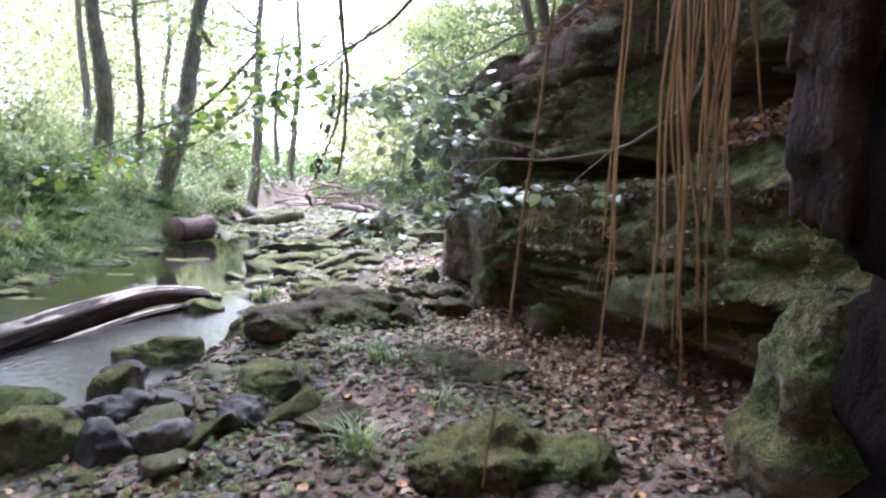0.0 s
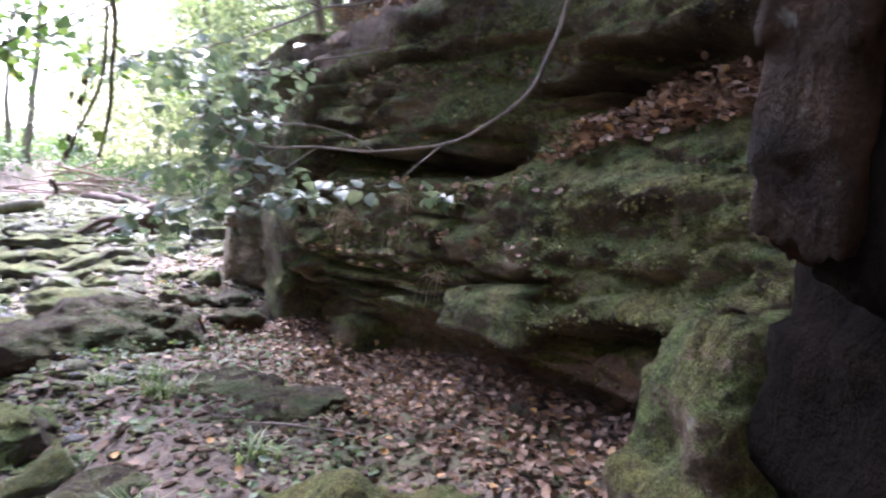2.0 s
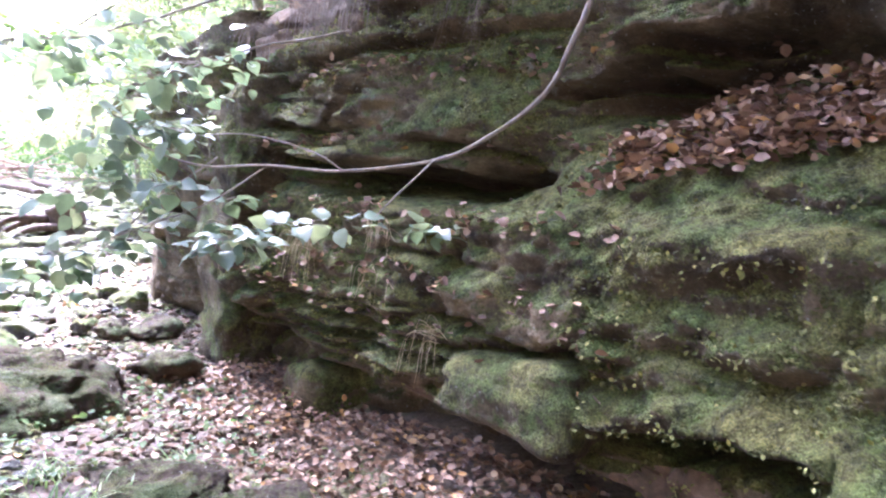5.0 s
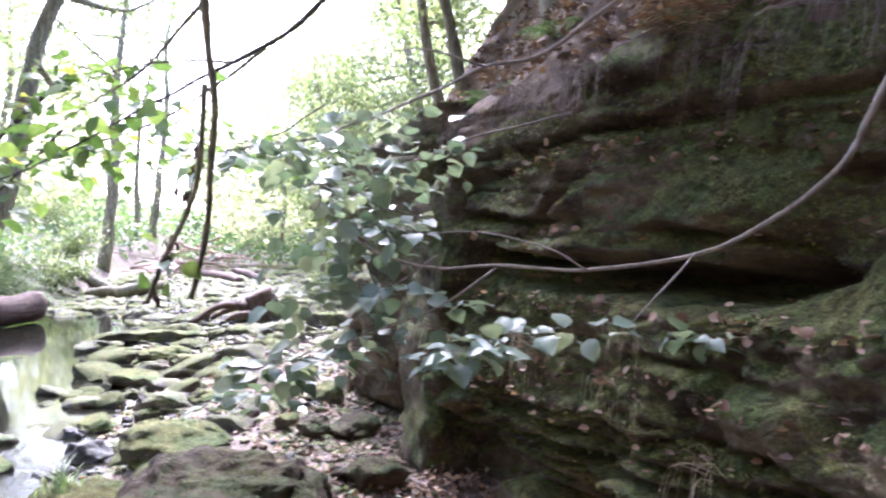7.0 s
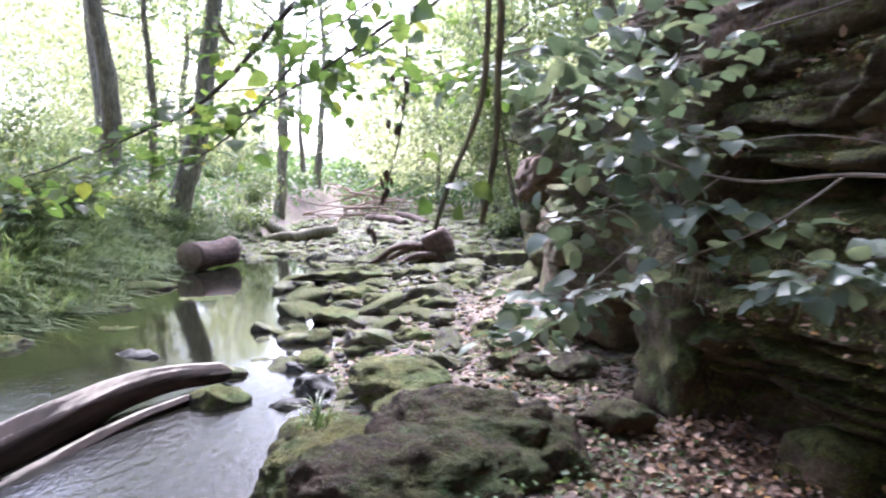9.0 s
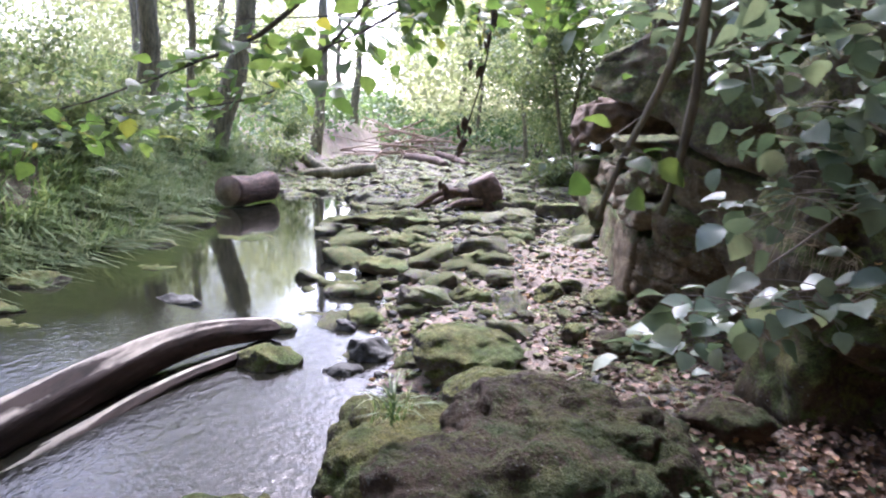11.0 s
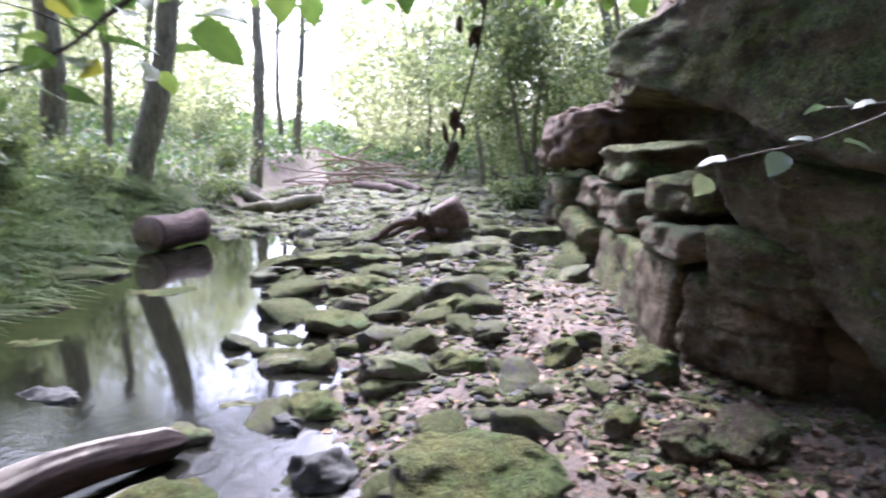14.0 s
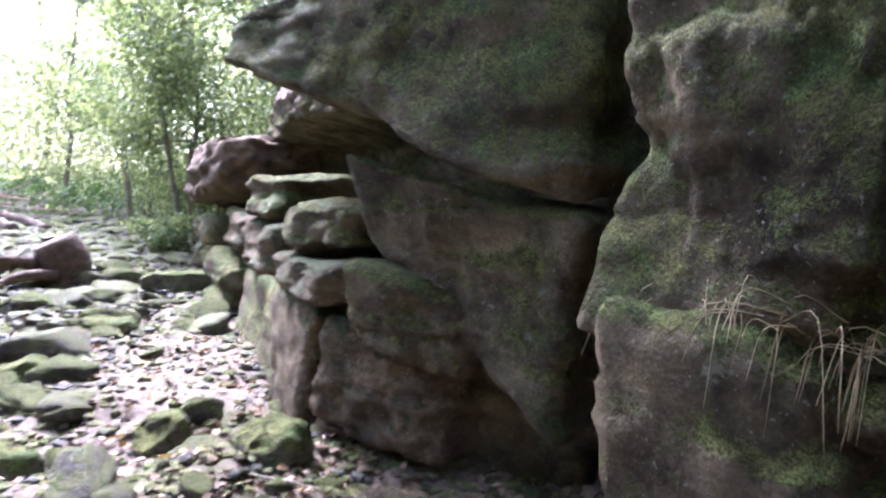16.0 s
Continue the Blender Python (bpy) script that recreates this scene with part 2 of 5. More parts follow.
GRASS = leaf_material("grass blade", [(0.0, (0.08, 0.135, 0.05)), (0.7, (0.18, 0.245, 0.105)), (1.0, (0.31, 0.34, 0.17))], 0.45, 0.45, 0.5)
FERN = leaf_material("fern frond", [(0.0, (0.06, 0.105, 0.045)), (1.0, (0.14, 0.20, 0.085))], 0.5, 0.4, 0.4)
MOSS = leaf_material("moss tuft", [(0.0, (0.05, 0.055, 0.018)), (0.6, (0.14, 0.14, 0.045)), (1.0, (0.28, 0.27, 0.10))], 0.8, 0.15, 0.2)
DEAD = leaf_material("fallen leaf", [(0.0, (0.07, 0.04, 0.027)), (0.45, (0.18, 0.108, 0.073)), (0.9, (0.34, 0.235, 0.17)), (1.0, (0.42, 0.23, 0.07))], 0.65, 0.1, 0.3)
STRAW = leaf_material("dry grass", [(0.0, (0.24, 0.18, 0.11)), (1.0, (0.50, 0.42, 0.28))], 0.7, 0.2, 0.3)

WATER, wt, wb = nodes_of("stream water")
wb.inputs["Base Color"].default_value = (0.009, 0.009, 0.006, 1)
wb.inputs["Roughness"].default_value, wb.inputs["IOR"].default_value = 0.04, 1.33
calm = tex_noise(wt, 2.0, 3, 0.5)
quick = tex_noise(wt, 14, 4, 0.6, (1, 0.6, 1))
wco = wt.nodes.new("ShaderNodeTexCoord")
wsep = wt.nodes.new("ShaderNodeSeparateXYZ")
wt.links.new(wco.outputs["Object"], wsep.inputs[0])
near = wt.nodes.new("ShaderNodeMapRange")
near.inputs[1].default_value, near.inputs[2].default_value, near.inputs[3].default_value, near.inputs[4].default_value = 7.0, 9.0, 1.0, 0.04
wt.links.new(wsep.outputs[1], near.inputs[0])
bump(wt, wb, math_node(wt, "ADD", math_node(wt, "MULTIPLY", calm, 0.10), math_node(wt, "MULTIPLY", quick, near.outputs[0])), 0.38, 0.03)

GROUND, gt, gb = nodes_of("stream bank ground")
g_soil = ramp(gt, tex_noise(gt, 2.5, 9, 0.68), [(0.3, (0.08, 0.057, 0.042)), (0.7, (0.28, 0.215, 0.165))])
g_grit = ramp(gt, tex_noise(gt, 38, 5, 0.7), [(0.35, (0.45, 0.45, 0.45)), (0.68, (1.35, 1.32, 1.28))])
g_soil = mix(gt, 0.85, g_soil, g_grit, "MULTIPLY")
g_moss = ramp(gt, tex_noise(gt, 22, 7, 0.7), [(0.3, (0.05, 0.06, 0.016)), (0.7, (0.15, 0.155, 0.05))])
g_cover = ramp(gt, tex_noise(gt, 0.9, 8, 0.66), [(0.52, (0, 0, 0)), (0.60, (1, 1, 1))])
gt.links.new(mix(gt, math_node(gt, "MULTIPLY", g_cover, 0.75), g_soil, g_moss), gb.inputs["Base Color"])
gb.inputs["Roughness"].default_value = 0.8
bump(gt, gb, math_node(gt, "ADD", tex_noise(gt, 9, 10, 0.75), math_node(gt, "MULTIPLY", tex_noise(gt, 45, 4, 0.7), 0.4)), 1.0, 0.05)


# ---------------------------------------------------------------- ground and water
def edge_left(y):
    return np.interp(y, [-10, 9.4, 11, 12.7, 16.5, 20, 30, 60], [-5.9, -5.8, -5.55, -5.8, -6.8, -7.0, -7.6, -9])


def edge_right(y):
    return np.interp(y, [-10, 3, 4.2, 5.5, 6.6, 8, 9, 10, 11, 12.8, 16, 18.5, 24, 60], [-1.4, -1.5, -1.2, -1.05, -1.15, -1.5, -1.8, -2.15, -1.95, -2.8, -3.3, -4.2, -5.2, -6])


def ground_height(x, y):
    x, y = np.asarray(x, float), np.asarray(y, float)
    l, r = edge_left(y), edge_right(y)
    p = np.stack([x, y, 0 * x], -1)
    bar = step(6.2, 7.2, y)
    z = -0.22 + 0.24 * step(r - 0.5, r + 0.25 + 0.4 * bar, x) + 0.17 * step(r + 0.1, r + 2.2, x) + 0.05 * bar * vnoise(p, 2.2, 19)
    z = z + 0.018 * np.clip(y - 11, 0, 40)
    z = z + 0.17 * np.exp(-(((x - 0.05) / 0.75) ** 2) - ((y - 5.4) / 1.3) ** 2)
    z = z + 0.10 * np.exp(-(((x - 1.1) / 0.8) ** 2) - ((y - 3.2) / 0.9) ** 2)
    z = z + 0.22 * step(1.4, 2.8, x)
    out = np.clip(l - x, 0, None)
    z = z + (0.9 + 0.25 * vnoise(p, 0.7, 5)) * step(-0.05, 1.0, l - x) + (0.78 - 0.36 * step(12, 16, y) - 0.27 * step(16, 26, y)) * np.clip(out - 0.8, 0, 16) + 0.1 * np.clip(out - 17, 0, 60)
    z = z + np.clip(y - 26, 0, 200) * 0.03 * (1 - step(-8, 2, x) * 0)
    z = z + 0.55 * np.clip(x - 4.0, 0, 30)
    # Unseen hill behind the start, raised to block light from there.
    z = z + 2.0 * np.clip(-1.6 - y, 0, 5) + 0.3 * np.clip(-6.6 - y, 0, 30)
    z = z + 0.055 * fbm(p, 1.3, 3, 4) + 0.022 * fbm(p, 7, 9, 4, 0.6)
    return z


def axis(parts):
    return np.unique(np.concatenate([np.arange(a, b, s) for a, b, s in parts]).round(4))


gx = axis([(-400, -60, 40), (-60, -14, 3), (-14, -6.4, 0.3), (-6.4, -3, 0.14), (-3, 3.2, 0.05), (3.2, 8, 0.5), (8, 60, 5), (60, 401, 40)])
gy = axis([(-200, -20, 30), (-20, -1, 1.0), (-1, 2, 0.2), (2, 10, 0.05), (10, 22, 0.12), (22, 60, 1.0), (60, 401, 20)])
GX, GY = np.meshgrid(gx, gy, indexing="ij")
GZ = ground_height(GX, GY)
ground = new("ground", mesh_of("ground", np.stack([GX, GY, GZ], -1).reshape(-1, 3), grid_faces(len(gx), len(gy)), GROUND))
tagged(ground, "brown stony stream bank with earth, moss and fallen leaves", "ground", kind="structure")

water = new("water", mesh_of("water", [(-7.6, -8, 0), (0.0, -8, 0), (0.0, 20, 0), (-7.6, 20, 0)], [(0, 1, 2, 3)], WATER))
tagged(water, "dark still stream water mirroring the bright trees", "water", kind="structure")


# ---------------------------------------------------------------- rock shapes
def box_grid(n):
    """A cube's surface as a welded grid, points in -1..1."""
    index, verts, faces = {}, [], []

    def vid(p):
        if p not in index:
            index[p] = len(verts)
            verts.append([2 * c / n - 1 for c in p])
        return index[p]

    for ax in range(3):
        for side in (0, n):
            for i in range(n):
                for j in range(n):
                    quad = []
                    for a, b in ((0, 0), (1, 0), (1, 1), (0, 1)):
                        p = [0, 0, 0]
                        p[ax], p[(ax + 1) % 3], p[(ax + 2) % 3] = side, i + a, j + b
                        quad.append(vid(tuple(p)))
                    faces.append(quad if side else quad[::-1])
    return np.array(verts, float), faces


GRIDS = {n: box_grid(n) for n in (4, 6, 10, 16, 26, 44)}


def rounded(n, soft):
    v, f = GRIDS[n]
    core = np.clip(v, -(1 - soft), 1 - soft)
    d = v - core
    d = d / np.maximum(np.linalg.norm(d, axis=1, keepdims=True), 1e-9)
    return core + soft * d, f


def stone_shape(n, size, seed, soft=0.75, cuts=7, rough=0.10):
    """A weathered stone: a soft box, cut by a few random planes."""
    r = np.random.default_rng(seed)
    v, f = rounded(n, soft)
    for _ in range(cuts):
        d = r.normal(size=3)
        d /= np.linalg.norm(d)
        lim = r.uniform(0.62, 0.95)
        over = np.clip(v @ d - lim, 0, None)
        v = v - 0.85 * over[:, None] * d
    nrm = v / np.linalg.norm(v, axis=1, keepdims=True)
    v = v + nrm * (rough * fbm(v, 1.7, seed, 4))[:, None]
    return v * np.array(size), f


def hex_rock(low, high, seed, mat, n=44, soft=0.12, rough=0.05, scale=2.2):
    """A cliff block between four low and four high corners, with rounded, pitted edges."""
    v, f = rounded(n, soft)
    u = (v + 1) / 2
    low, high = np.array(low, float), np.array(high, float)

    def lerp4(c):
        a = c[0] + (c[1] - c[0]) * u[:, :1]
        b = c[3] + (c[2] - c[3]) * u[:, :1]
        return a + (b - a) * u[:, 1:2]

    p = lerp4(low) + (lerp4(high) - lerp4(low)) * u[:, 2:3]
    d = p - p.mean(0)
    d = d / np.linalg.norm(d, axis=1, keepdims=True)
    bed = 0.5 * rough * vnoise(p * (0.5, 0.5, 9.0), 1.0, seed + 3)
    back, groove = joints(p, seed + 70, 0.3, 0.9)
    p = p + d * (rough * fbm(p, scale, seed, 5, 0.55) + bed - 0.018 * groove - 0.012 * back + 0.012 * fbm(p, 14.0, seed + 5, 3, 0.6))[:, None]
    return mesh_of("rock_block", p, f, mat)


# ---------------------------------------------------------------- the cliff
def face_line(y):
    return np.interp(y, [-3, 0.6, 1.6, 2.5, 4, 5.2, 6.5, 7.0], [2.7, 2.65, 2.7, 2.6, 2.14, 1.76, 1.40, 1.28])


def cliff_offset(y, z):
    """How far the rock stands back from the face line: beds, joints, the slot and the mossy shelf."""
    far = step(3.9, 4.4, y)
    o = 0.38 * (1 - step(0.50, 0.62, z + 0.10 * (y - 4.5) * (1 - far) * 0.3)) * (1 - 0.55 * step(4.8, 5.6, y))
    o = o + 0.05 * (1 - step(0.90, 0.94, z)) + 0.06 * (1 - step(0.70, 0.74, z - 0.02 * np.sin(y * 2)))
    for zc, w, d in ((0.93, 0.030, 0.16), (0.71, 0.022, 0.12), (0.60, 0.03, 0.10)):
        wave = 0.03 * np.sin(1.7 * y + zc * 9) + 0.05 * (y - 4.6) * -0.35
        o = o + d * np.exp(-(((z - zc - wave) / w) ** 2)) * step(3.0, 3.6, y)
    o = o + 0.16 * np.clip(z - 0.95, 0, 0.75)
    o = o + 0.5 * np.exp(-(((z - 1.66) / 0.085) ** 4)) * step(4.1, 4.6, y) * (1 - step(5.5, 6.0, y))
    shelf = np.clip(z - 1.55, 0, 0.5) * 1.25
    up = shelf + 0.35 * np.exp(-(((z - 2.11 - 0.12 * np.sin(y * 2.5)) / 0.06) ** 2)) - 0.12 * step(2.15, 2.22, z) + 0.3 * np.clip(z - 2.3, 0, 2)
    wall = 0.10 + 0.38 * np.clip(5.3 - y, 0, 1.4) * step(1.5, 1.75, z) - 0.06 * step(1.74, 1.80, z) + 0.22 * np.clip(z - 2.0, 0, 3)
    wall = wall + 0.14 * np.exp(-(((y - 5.28 - 0.1 * (z - 2.0)) / 0.022) ** 2)) * step(1.85, 1.95, z) * (1 - step(2.25, 2.4, z))
    wall = wall + 0.10 * np.exp(-(((z - 1.93 - 0.05 * (y - 5)) / 0.018) ** 2)) * step(5.2, 5.4, y) + 0.10 * np.exp(-(((z - 2.42 + 0.1 * (y - 5)) / 0.03) ** 2))
    o = o + up * (1 - far) * step(1.5, 1.6, z) + wall * far * step(1.5, 1.7, z)
    o = o + 0.72 * np.clip(z - 2.75, 0, 6) + 0.15 * np.clip(z - 3.6, 0, 6)
    o = o + 3.0 * np.clip(y - 6.92, 0, 1)
    return o


# open joints of the near cliff as lines of (y, z), with half width, depth and how far the bed above stands out
CRACKS = [
    ([(6.25, 0.76), (5.8, 0.76), (5.4, 0.78), (4.8, 0.82), (4.35, 0.85), (4.0, 0.87), (3.8, 0.86)], 0.030, 0.26, 0.05),
    ([(4.05, 1.11), (3.86, 1.05), (3.64, 1.03), (3.4, 1.09)], 0.026, 0.18, 0.07),
    ([(4.42, 0.71), (4.21, 0.68), (4.05, 0.67)], 0.018, 0.12, 0.03),
    ([(3.8, 0.85), (3.6, 0.80), (3.35, 0.80), (3.1, 0.84), (2.9, 0.90), (2.6, 0.98)], 0.040, 0.34, 0.09),
    ([(5.7, 0.95), (5.1, 0.98), (4.76, 0.98), (4.48, 1.05), (4.17, 1.11)], 0.016, 0.11, 0.03),
    ([(6.3, 0.98), (6.0, 0.92), (5.6, 0.88), (5.2, 0.90)], 0.016, 0.10, 0.03),
    ([(6.9, 1.84), (6.5, 1.82), (6.0, 1.77), (5.7, 1.70), (5.2, 1.66), (4.75, 1.66)], 0.050, 0.42, 0.06),
    ([(6.44, 2.04), (6.1, 2.01), (5.64, 1.98), (5.42, 2.10), (5.35, 2.33)], 0.022, 0.16, 0.04),
    ([(5.42, 2.75), (5.46, 2.43), (5.33, 2.12)], 0.022, 0.16, 0.0),
    ([(4.25, 2.13), (4.02, 2.18), (3.8, 2.21)], 0.040, 0.34, 0.06),
    ([(3.77, 2.33), (3.6, 2.29), (3.35, 2.30)], 0.045, 0.36, 0.08),
    ([(4.9, 1.91), (4.5, 1.88), (4.35, 1.82)], 0.020, 0.14, 0.03),
    ([(6.44, 2.30), (6.42, 2.15), (6.44, 2.04)], 0.020, 0.12, 0.0),
    ([(6.0, 2.40), (5.7, 2.45), (5.2, 2.43), (4.8, 2.50)], 0.022, 0.16, 0.04),
    ([(6.75, 1.42), (6.5, 1.38), (6.2, 1.40), (5.8, 1.36)], 0.018, 0.12, 0.03),
]


def crack_depth(y, z):
    """Depth of the open joints at (y, z), less the lip of the bed above each."""
    out = np.zeros_like(y)
    p = np.stack([0 * y, y, z], -1)
    wob = 0.016 * vnoise(p, 6.0, 90)
    ragged = 1 + 0.45 * vnoise(p, 5.0, 91)
    for line, half, deep, lip in CRACKS:
        best = np.full(y.shape, 9.0)
        side = np.zeros_like(y)
        for (ya, za), (yb, zb) in zip(line[:-1], line[1:]):
            dy, dz = yb - ya, zb - za
            t = np.clip(((y - ya) * dy + (z - za) * dz) / (dy * dy + dz * dz), 0, 1)
            d = np.hypot(y - ya - t * dy, z - za - t * dz)
            side = np.where(d < best, z - za - t * dz, side)
            best = np.minimum(best, d)
        best = best + wob
        out = out + deep * ragged * np.exp(-np.clip(best / half, 0, 9) ** 4)
        out = out - lip * np.where(side > 0, np.exp(-((best - half * 1.3) / 0.10) ** 2), -0.6 * np.exp(-((best / 0.09) ** 2)))
    return out


def joints(p, seed, thick=0.27, wide=0.8):
    """Bedding planes and cross joints: how far each block stands back, with narrow grooves between."""
    y, z = p[..., 1], p[..., 2]
    zw = (z + 0.05 * vnoise(p, 1.3, seed) + 0.02 * vnoise(p, 4.0, seed + 1)) / thick
    k = np.floor(zw)
    d = 0.5 - np.abs(zw - k - 0.5)
    yw = (y + 0.06 * vnoise(p, 2.5, seed + 2)) / wide + 0.37 * k + 0.45 * hash3(k.astype(np.int64), 3, 1, seed)
    j = np.floor(yw)
    e = 0.5 - np.abs(yw - j - 0.5)
    ki, ji = k.astype(np.int64), j.astype(np.int64)
    back = hash3(ki, ji, 5, seed) - 0.5
    open_bed = step(0.35, 0.6, hash3(ki, 7, 2, seed)) * step(-0.25, 0.25, vnoise(p, 0.9, seed + 4))
    open_cross = step(0.55, 0.75, hash3(ki, ji, 9, seed)) * step(-0.1, 0.3, vnoise(p, 0.8, seed + 6))
    groove = open_bed * np.exp(-((d / 0.06) ** 2)) + 0.8 * open_cross * np.exp(-((e / 0.035) ** 2))
    return back, groove


def sheet_x(Y, Z, line, offset, seed):
    p = np.stack([0 * Y, Y, Z], -1)
    X = line(Y) + offset(Y, Z)
    big = vnoise(p * (1, 0.9, 2.6), 1.5, seed + 5)
    X = X + 0.05 * fbm(p, 0.9, seed, 2) - 0.05 * (np.floor(3.5 * big) / 3.5 + 0.25 * big)
    bed = vnoise(np.stack([0 * Y, Y * 0.35, Z + 0.05 * np.sin(Y * 1.1)], -1), 7.0, seed + 8)
    X = X + 0.022 * np.clip(bed * 2.5, -1, 1) + 0.045 * fbm(p * (1, 1, 1.6), 5.0, seed + 2, 4, 0.6)
    crack = 1 - np.abs(vnoise(p * (1, 1.6, 1.1), 1.3, seed + 12)) * 14
    back, groove = joints(p, seed + 50)
    massive = step(-0.3, 0.3, vnoise(p, 0.7, seed + 40))
    X = X + 0.09 * back * massive + 0.10 * groove
    X = X + 0.05 * np.clip(crack, 0, 1) + 0.014 * fbm(p, 22.0, seed + 60, 3, 0.6)
    return X + crack_depth(Y, Z) if line is face_line else X


def cliff_sheet(ys, zs, line, offset, mats, seed, split=None):
    Y, Z = np.meshgrid(ys, zs, indexing="ij")
    p = np.stack([0 * Y, Y, Z], -1)
    X = sheet_x(Y, Z, line, offset, seed)
    Yd = Y + 0.03 * fbm(p, 3.0, seed + 21, 3)
    Zd = Z + 0.03 * fbm(p, 3.0, seed + 31, 3)
    me = mesh_of("cliff", np.stack([X, Yd, Zd], -1).reshape(-1, 3), grid_faces(len(ys), len(zs))[:, ::-1], mats)
    if split is not None:
        zc = (Z[:-1, :-1] + 0.3 * vnoise(p, 2.0, 77)[:-1, :-1]).reshape(-1)
        yc = Y[:-1, :-1].reshape(-1)
        me.polygons.foreach_set("material_index", split(yc, zc).astype(np.int32))
    return me


zs = axis([(-0.3, 2.8, 0.018), (2.8, 9, 0.09)])
cliff = new("cliff", cliff_sheet(axis([(-3, 1.5, 0.06), (1.5, 7.6, 0.018)]), zs, face_line, cliff_offset, [ROCK_MOSS, ROCK_BARE, SOIL], 11,
                                 lambda y, z: np.where(z > 2.95 - 0.35 * (y > 5.4), 2, np.where((z < 0.70) & (y < 4.7), 2, np.where((z < 0.45) & (y < 5.2), 1, 0)))))
tagged(cliff, "layered sandstone cliff with green moss, ledges and dark joints", "cliff", kind="structure")


def far_line(y):
    return np.interp(y, [7.0, 7.5, 9.5, 11, 13, 20, 60], [2.5, 2.2, 2.2, 2.0, 1.6, 1.9, 6])


def far_offset(y, z):
    return 0.55 * np.clip(z - 2.7, 0, 8) + 0.10 * np.exp(-(((z - 0.9) / 0.04) ** 2)) + 0.5 * step(14, 20, y) * np.clip(z - 1.2, 0, 8) - 0.15 * step(1.9, 2.2, z) * (1 - step(10, 12, y)) + 1.1 * step(1.3, 1.5, z) * (1 - step(2.15, 2.4, z)) * step(8.2, 8.8, y) * (1 - step(14.2, 15.6, y))


cliff_far = new("cliff_far", cliff_sheet(axis([(6.9, 14, 0.06), (14, 60, 0.5)]), zs[::2], far_line, far_offset, [ROCK_MOSS, ROCK_BARE, SOIL], 23,
                                         lambda y, z: np.where(z > 2.7, 2, 0)))
tagged(cliff_far, "darker stretch of mossy sandstone cliff upstream", "cliff", kind="structure")

# blocks of the far cliff: overhang, stacked beds, leaning slabs
def far_block(label, low, high, seed, mat, **kw):
    return child("rock_block", hex_rock(low, high, seed, mat, **kw), cliff_far, label)


far_block("overhanging dark block with a sharp lower edge",
          [(0.36, 9.04, 2.17), (1.42, 7.40, 1.47), (3.6, 8.2, 1.85), (2.3, 12.2, 2.35)],
          [(0.46, 9.06, 2.42), (1.48, 7.42, 3.0), (3.6, 8.2, 3.4), (2.1, 12.2, 3.0)], 41, ROCK_MOSS, soft=0.06, rough=0.10, scale=1.7)
far_block("dark recessed mass behind the jutting noses",
          [(1.36, 8.80, -0.1), (1.86, 7.95, -0.1), (2.8, 8.2, -0.1), (2.2, 9.6, -0.1)],
          [(1.28, 8.80, 1.55), (1.66, 7.50, 1.42), (2.8, 8.2, 1.4), (2.2, 9.6, 1.5)], 40, ROCK_MOSS, soft=0.1, rough=0.07, scale=2.0)
far_block("mossy block below the overhang",
          [(1.02, 8.68, 1.32), (1.52, 7.66, 0.55), (2.8, 8.2, 0.5), (2.2, 9.6, 1.2)],
          [(0.95, 8.72, 1.72), (1.46, 7.40, 1.47), (2.8, 8.2, 1.42), (2.2, 9.6, 1.5)], 42, ROCK_MOSS, soft=0.13, rough=0.06, scale=2.2)
far_block("mossy block with a rounded nose",
          [(0.92, 8.58, 0.82), (1.36, 8.08, 0.66), (2.2, 8.5, 0.7), (2.0, 9.5, 0.8)],
          [(0.82, 8.62, 1.22), (1.30, 8.00, 1.08), (2.2, 8.5, 1.1), (2.0, 9.5, 1.2)], 43, ROCK_MOSS, soft=0.28, rough=0.07, scale=2.4)
far_block("bare brown lump jutting low from the cliff",
          [(0.76, 8.88, 0.34), (1.28, 8.22, 0.28), (2.2, 8.6, 0.3), (2.0, 9.5, 0.3)],
          [(0.90, 8.82, 0.86), (1.30, 8.22, 0.70), (2.2, 8.6, 0.8), (2.0, 9.5, 0.8)], 44, ROCK_BARE, soft=0.30, rough=0.10, scale=2.4)
far_block("low broken bed at the foot of the cliff",
          [(0.70, 8.95, -0.1), (1.42, 8.05, -0.1), (2.2, 8.5, -0.1), (2.0, 9.6, -0.1)],
          [(0.84, 8.92, 0.36), (1.52, 8.05, 0.26), (2.2, 8.5, 0.3), (2.0, 9.6, 0.3)], 49, ROCK_BARE, soft=0.2, rough=0.12, scale=2.6)
far_block("upright slab leaning on the cliff",
          [(0.80, 9.75, 0.1), (0.84, 9.10, 0.1), (1.15, 9.10, 0.1), (1.15, 9.8, 0.1)],
          [(0.86, 9.80, 0.90), (0.92, 9.02, 0.95), (1.3, 9.1, 0.95), (1.3, 9.8, 0.9)], 45, ROCK_BARE, n=26, soft=0.2, rough=0.07, scale=2.5)
far_block("upright slab leaning on the cliff",
          [(0.95, 12.4, 0.1), (0.86, 10.0, 0.1), (1.4, 10.0, 0.1), (1.5, 12.4, 0.1)],
          [(1.05, 12.3, 0.80), (0.95, 10.0, 0.86), (1.5, 10.0, 0.86), (1.6, 12.3, 0.8)], 46, ROCK_MOSS, n=26, soft=0.2, rough=0.1, scale=2.0)
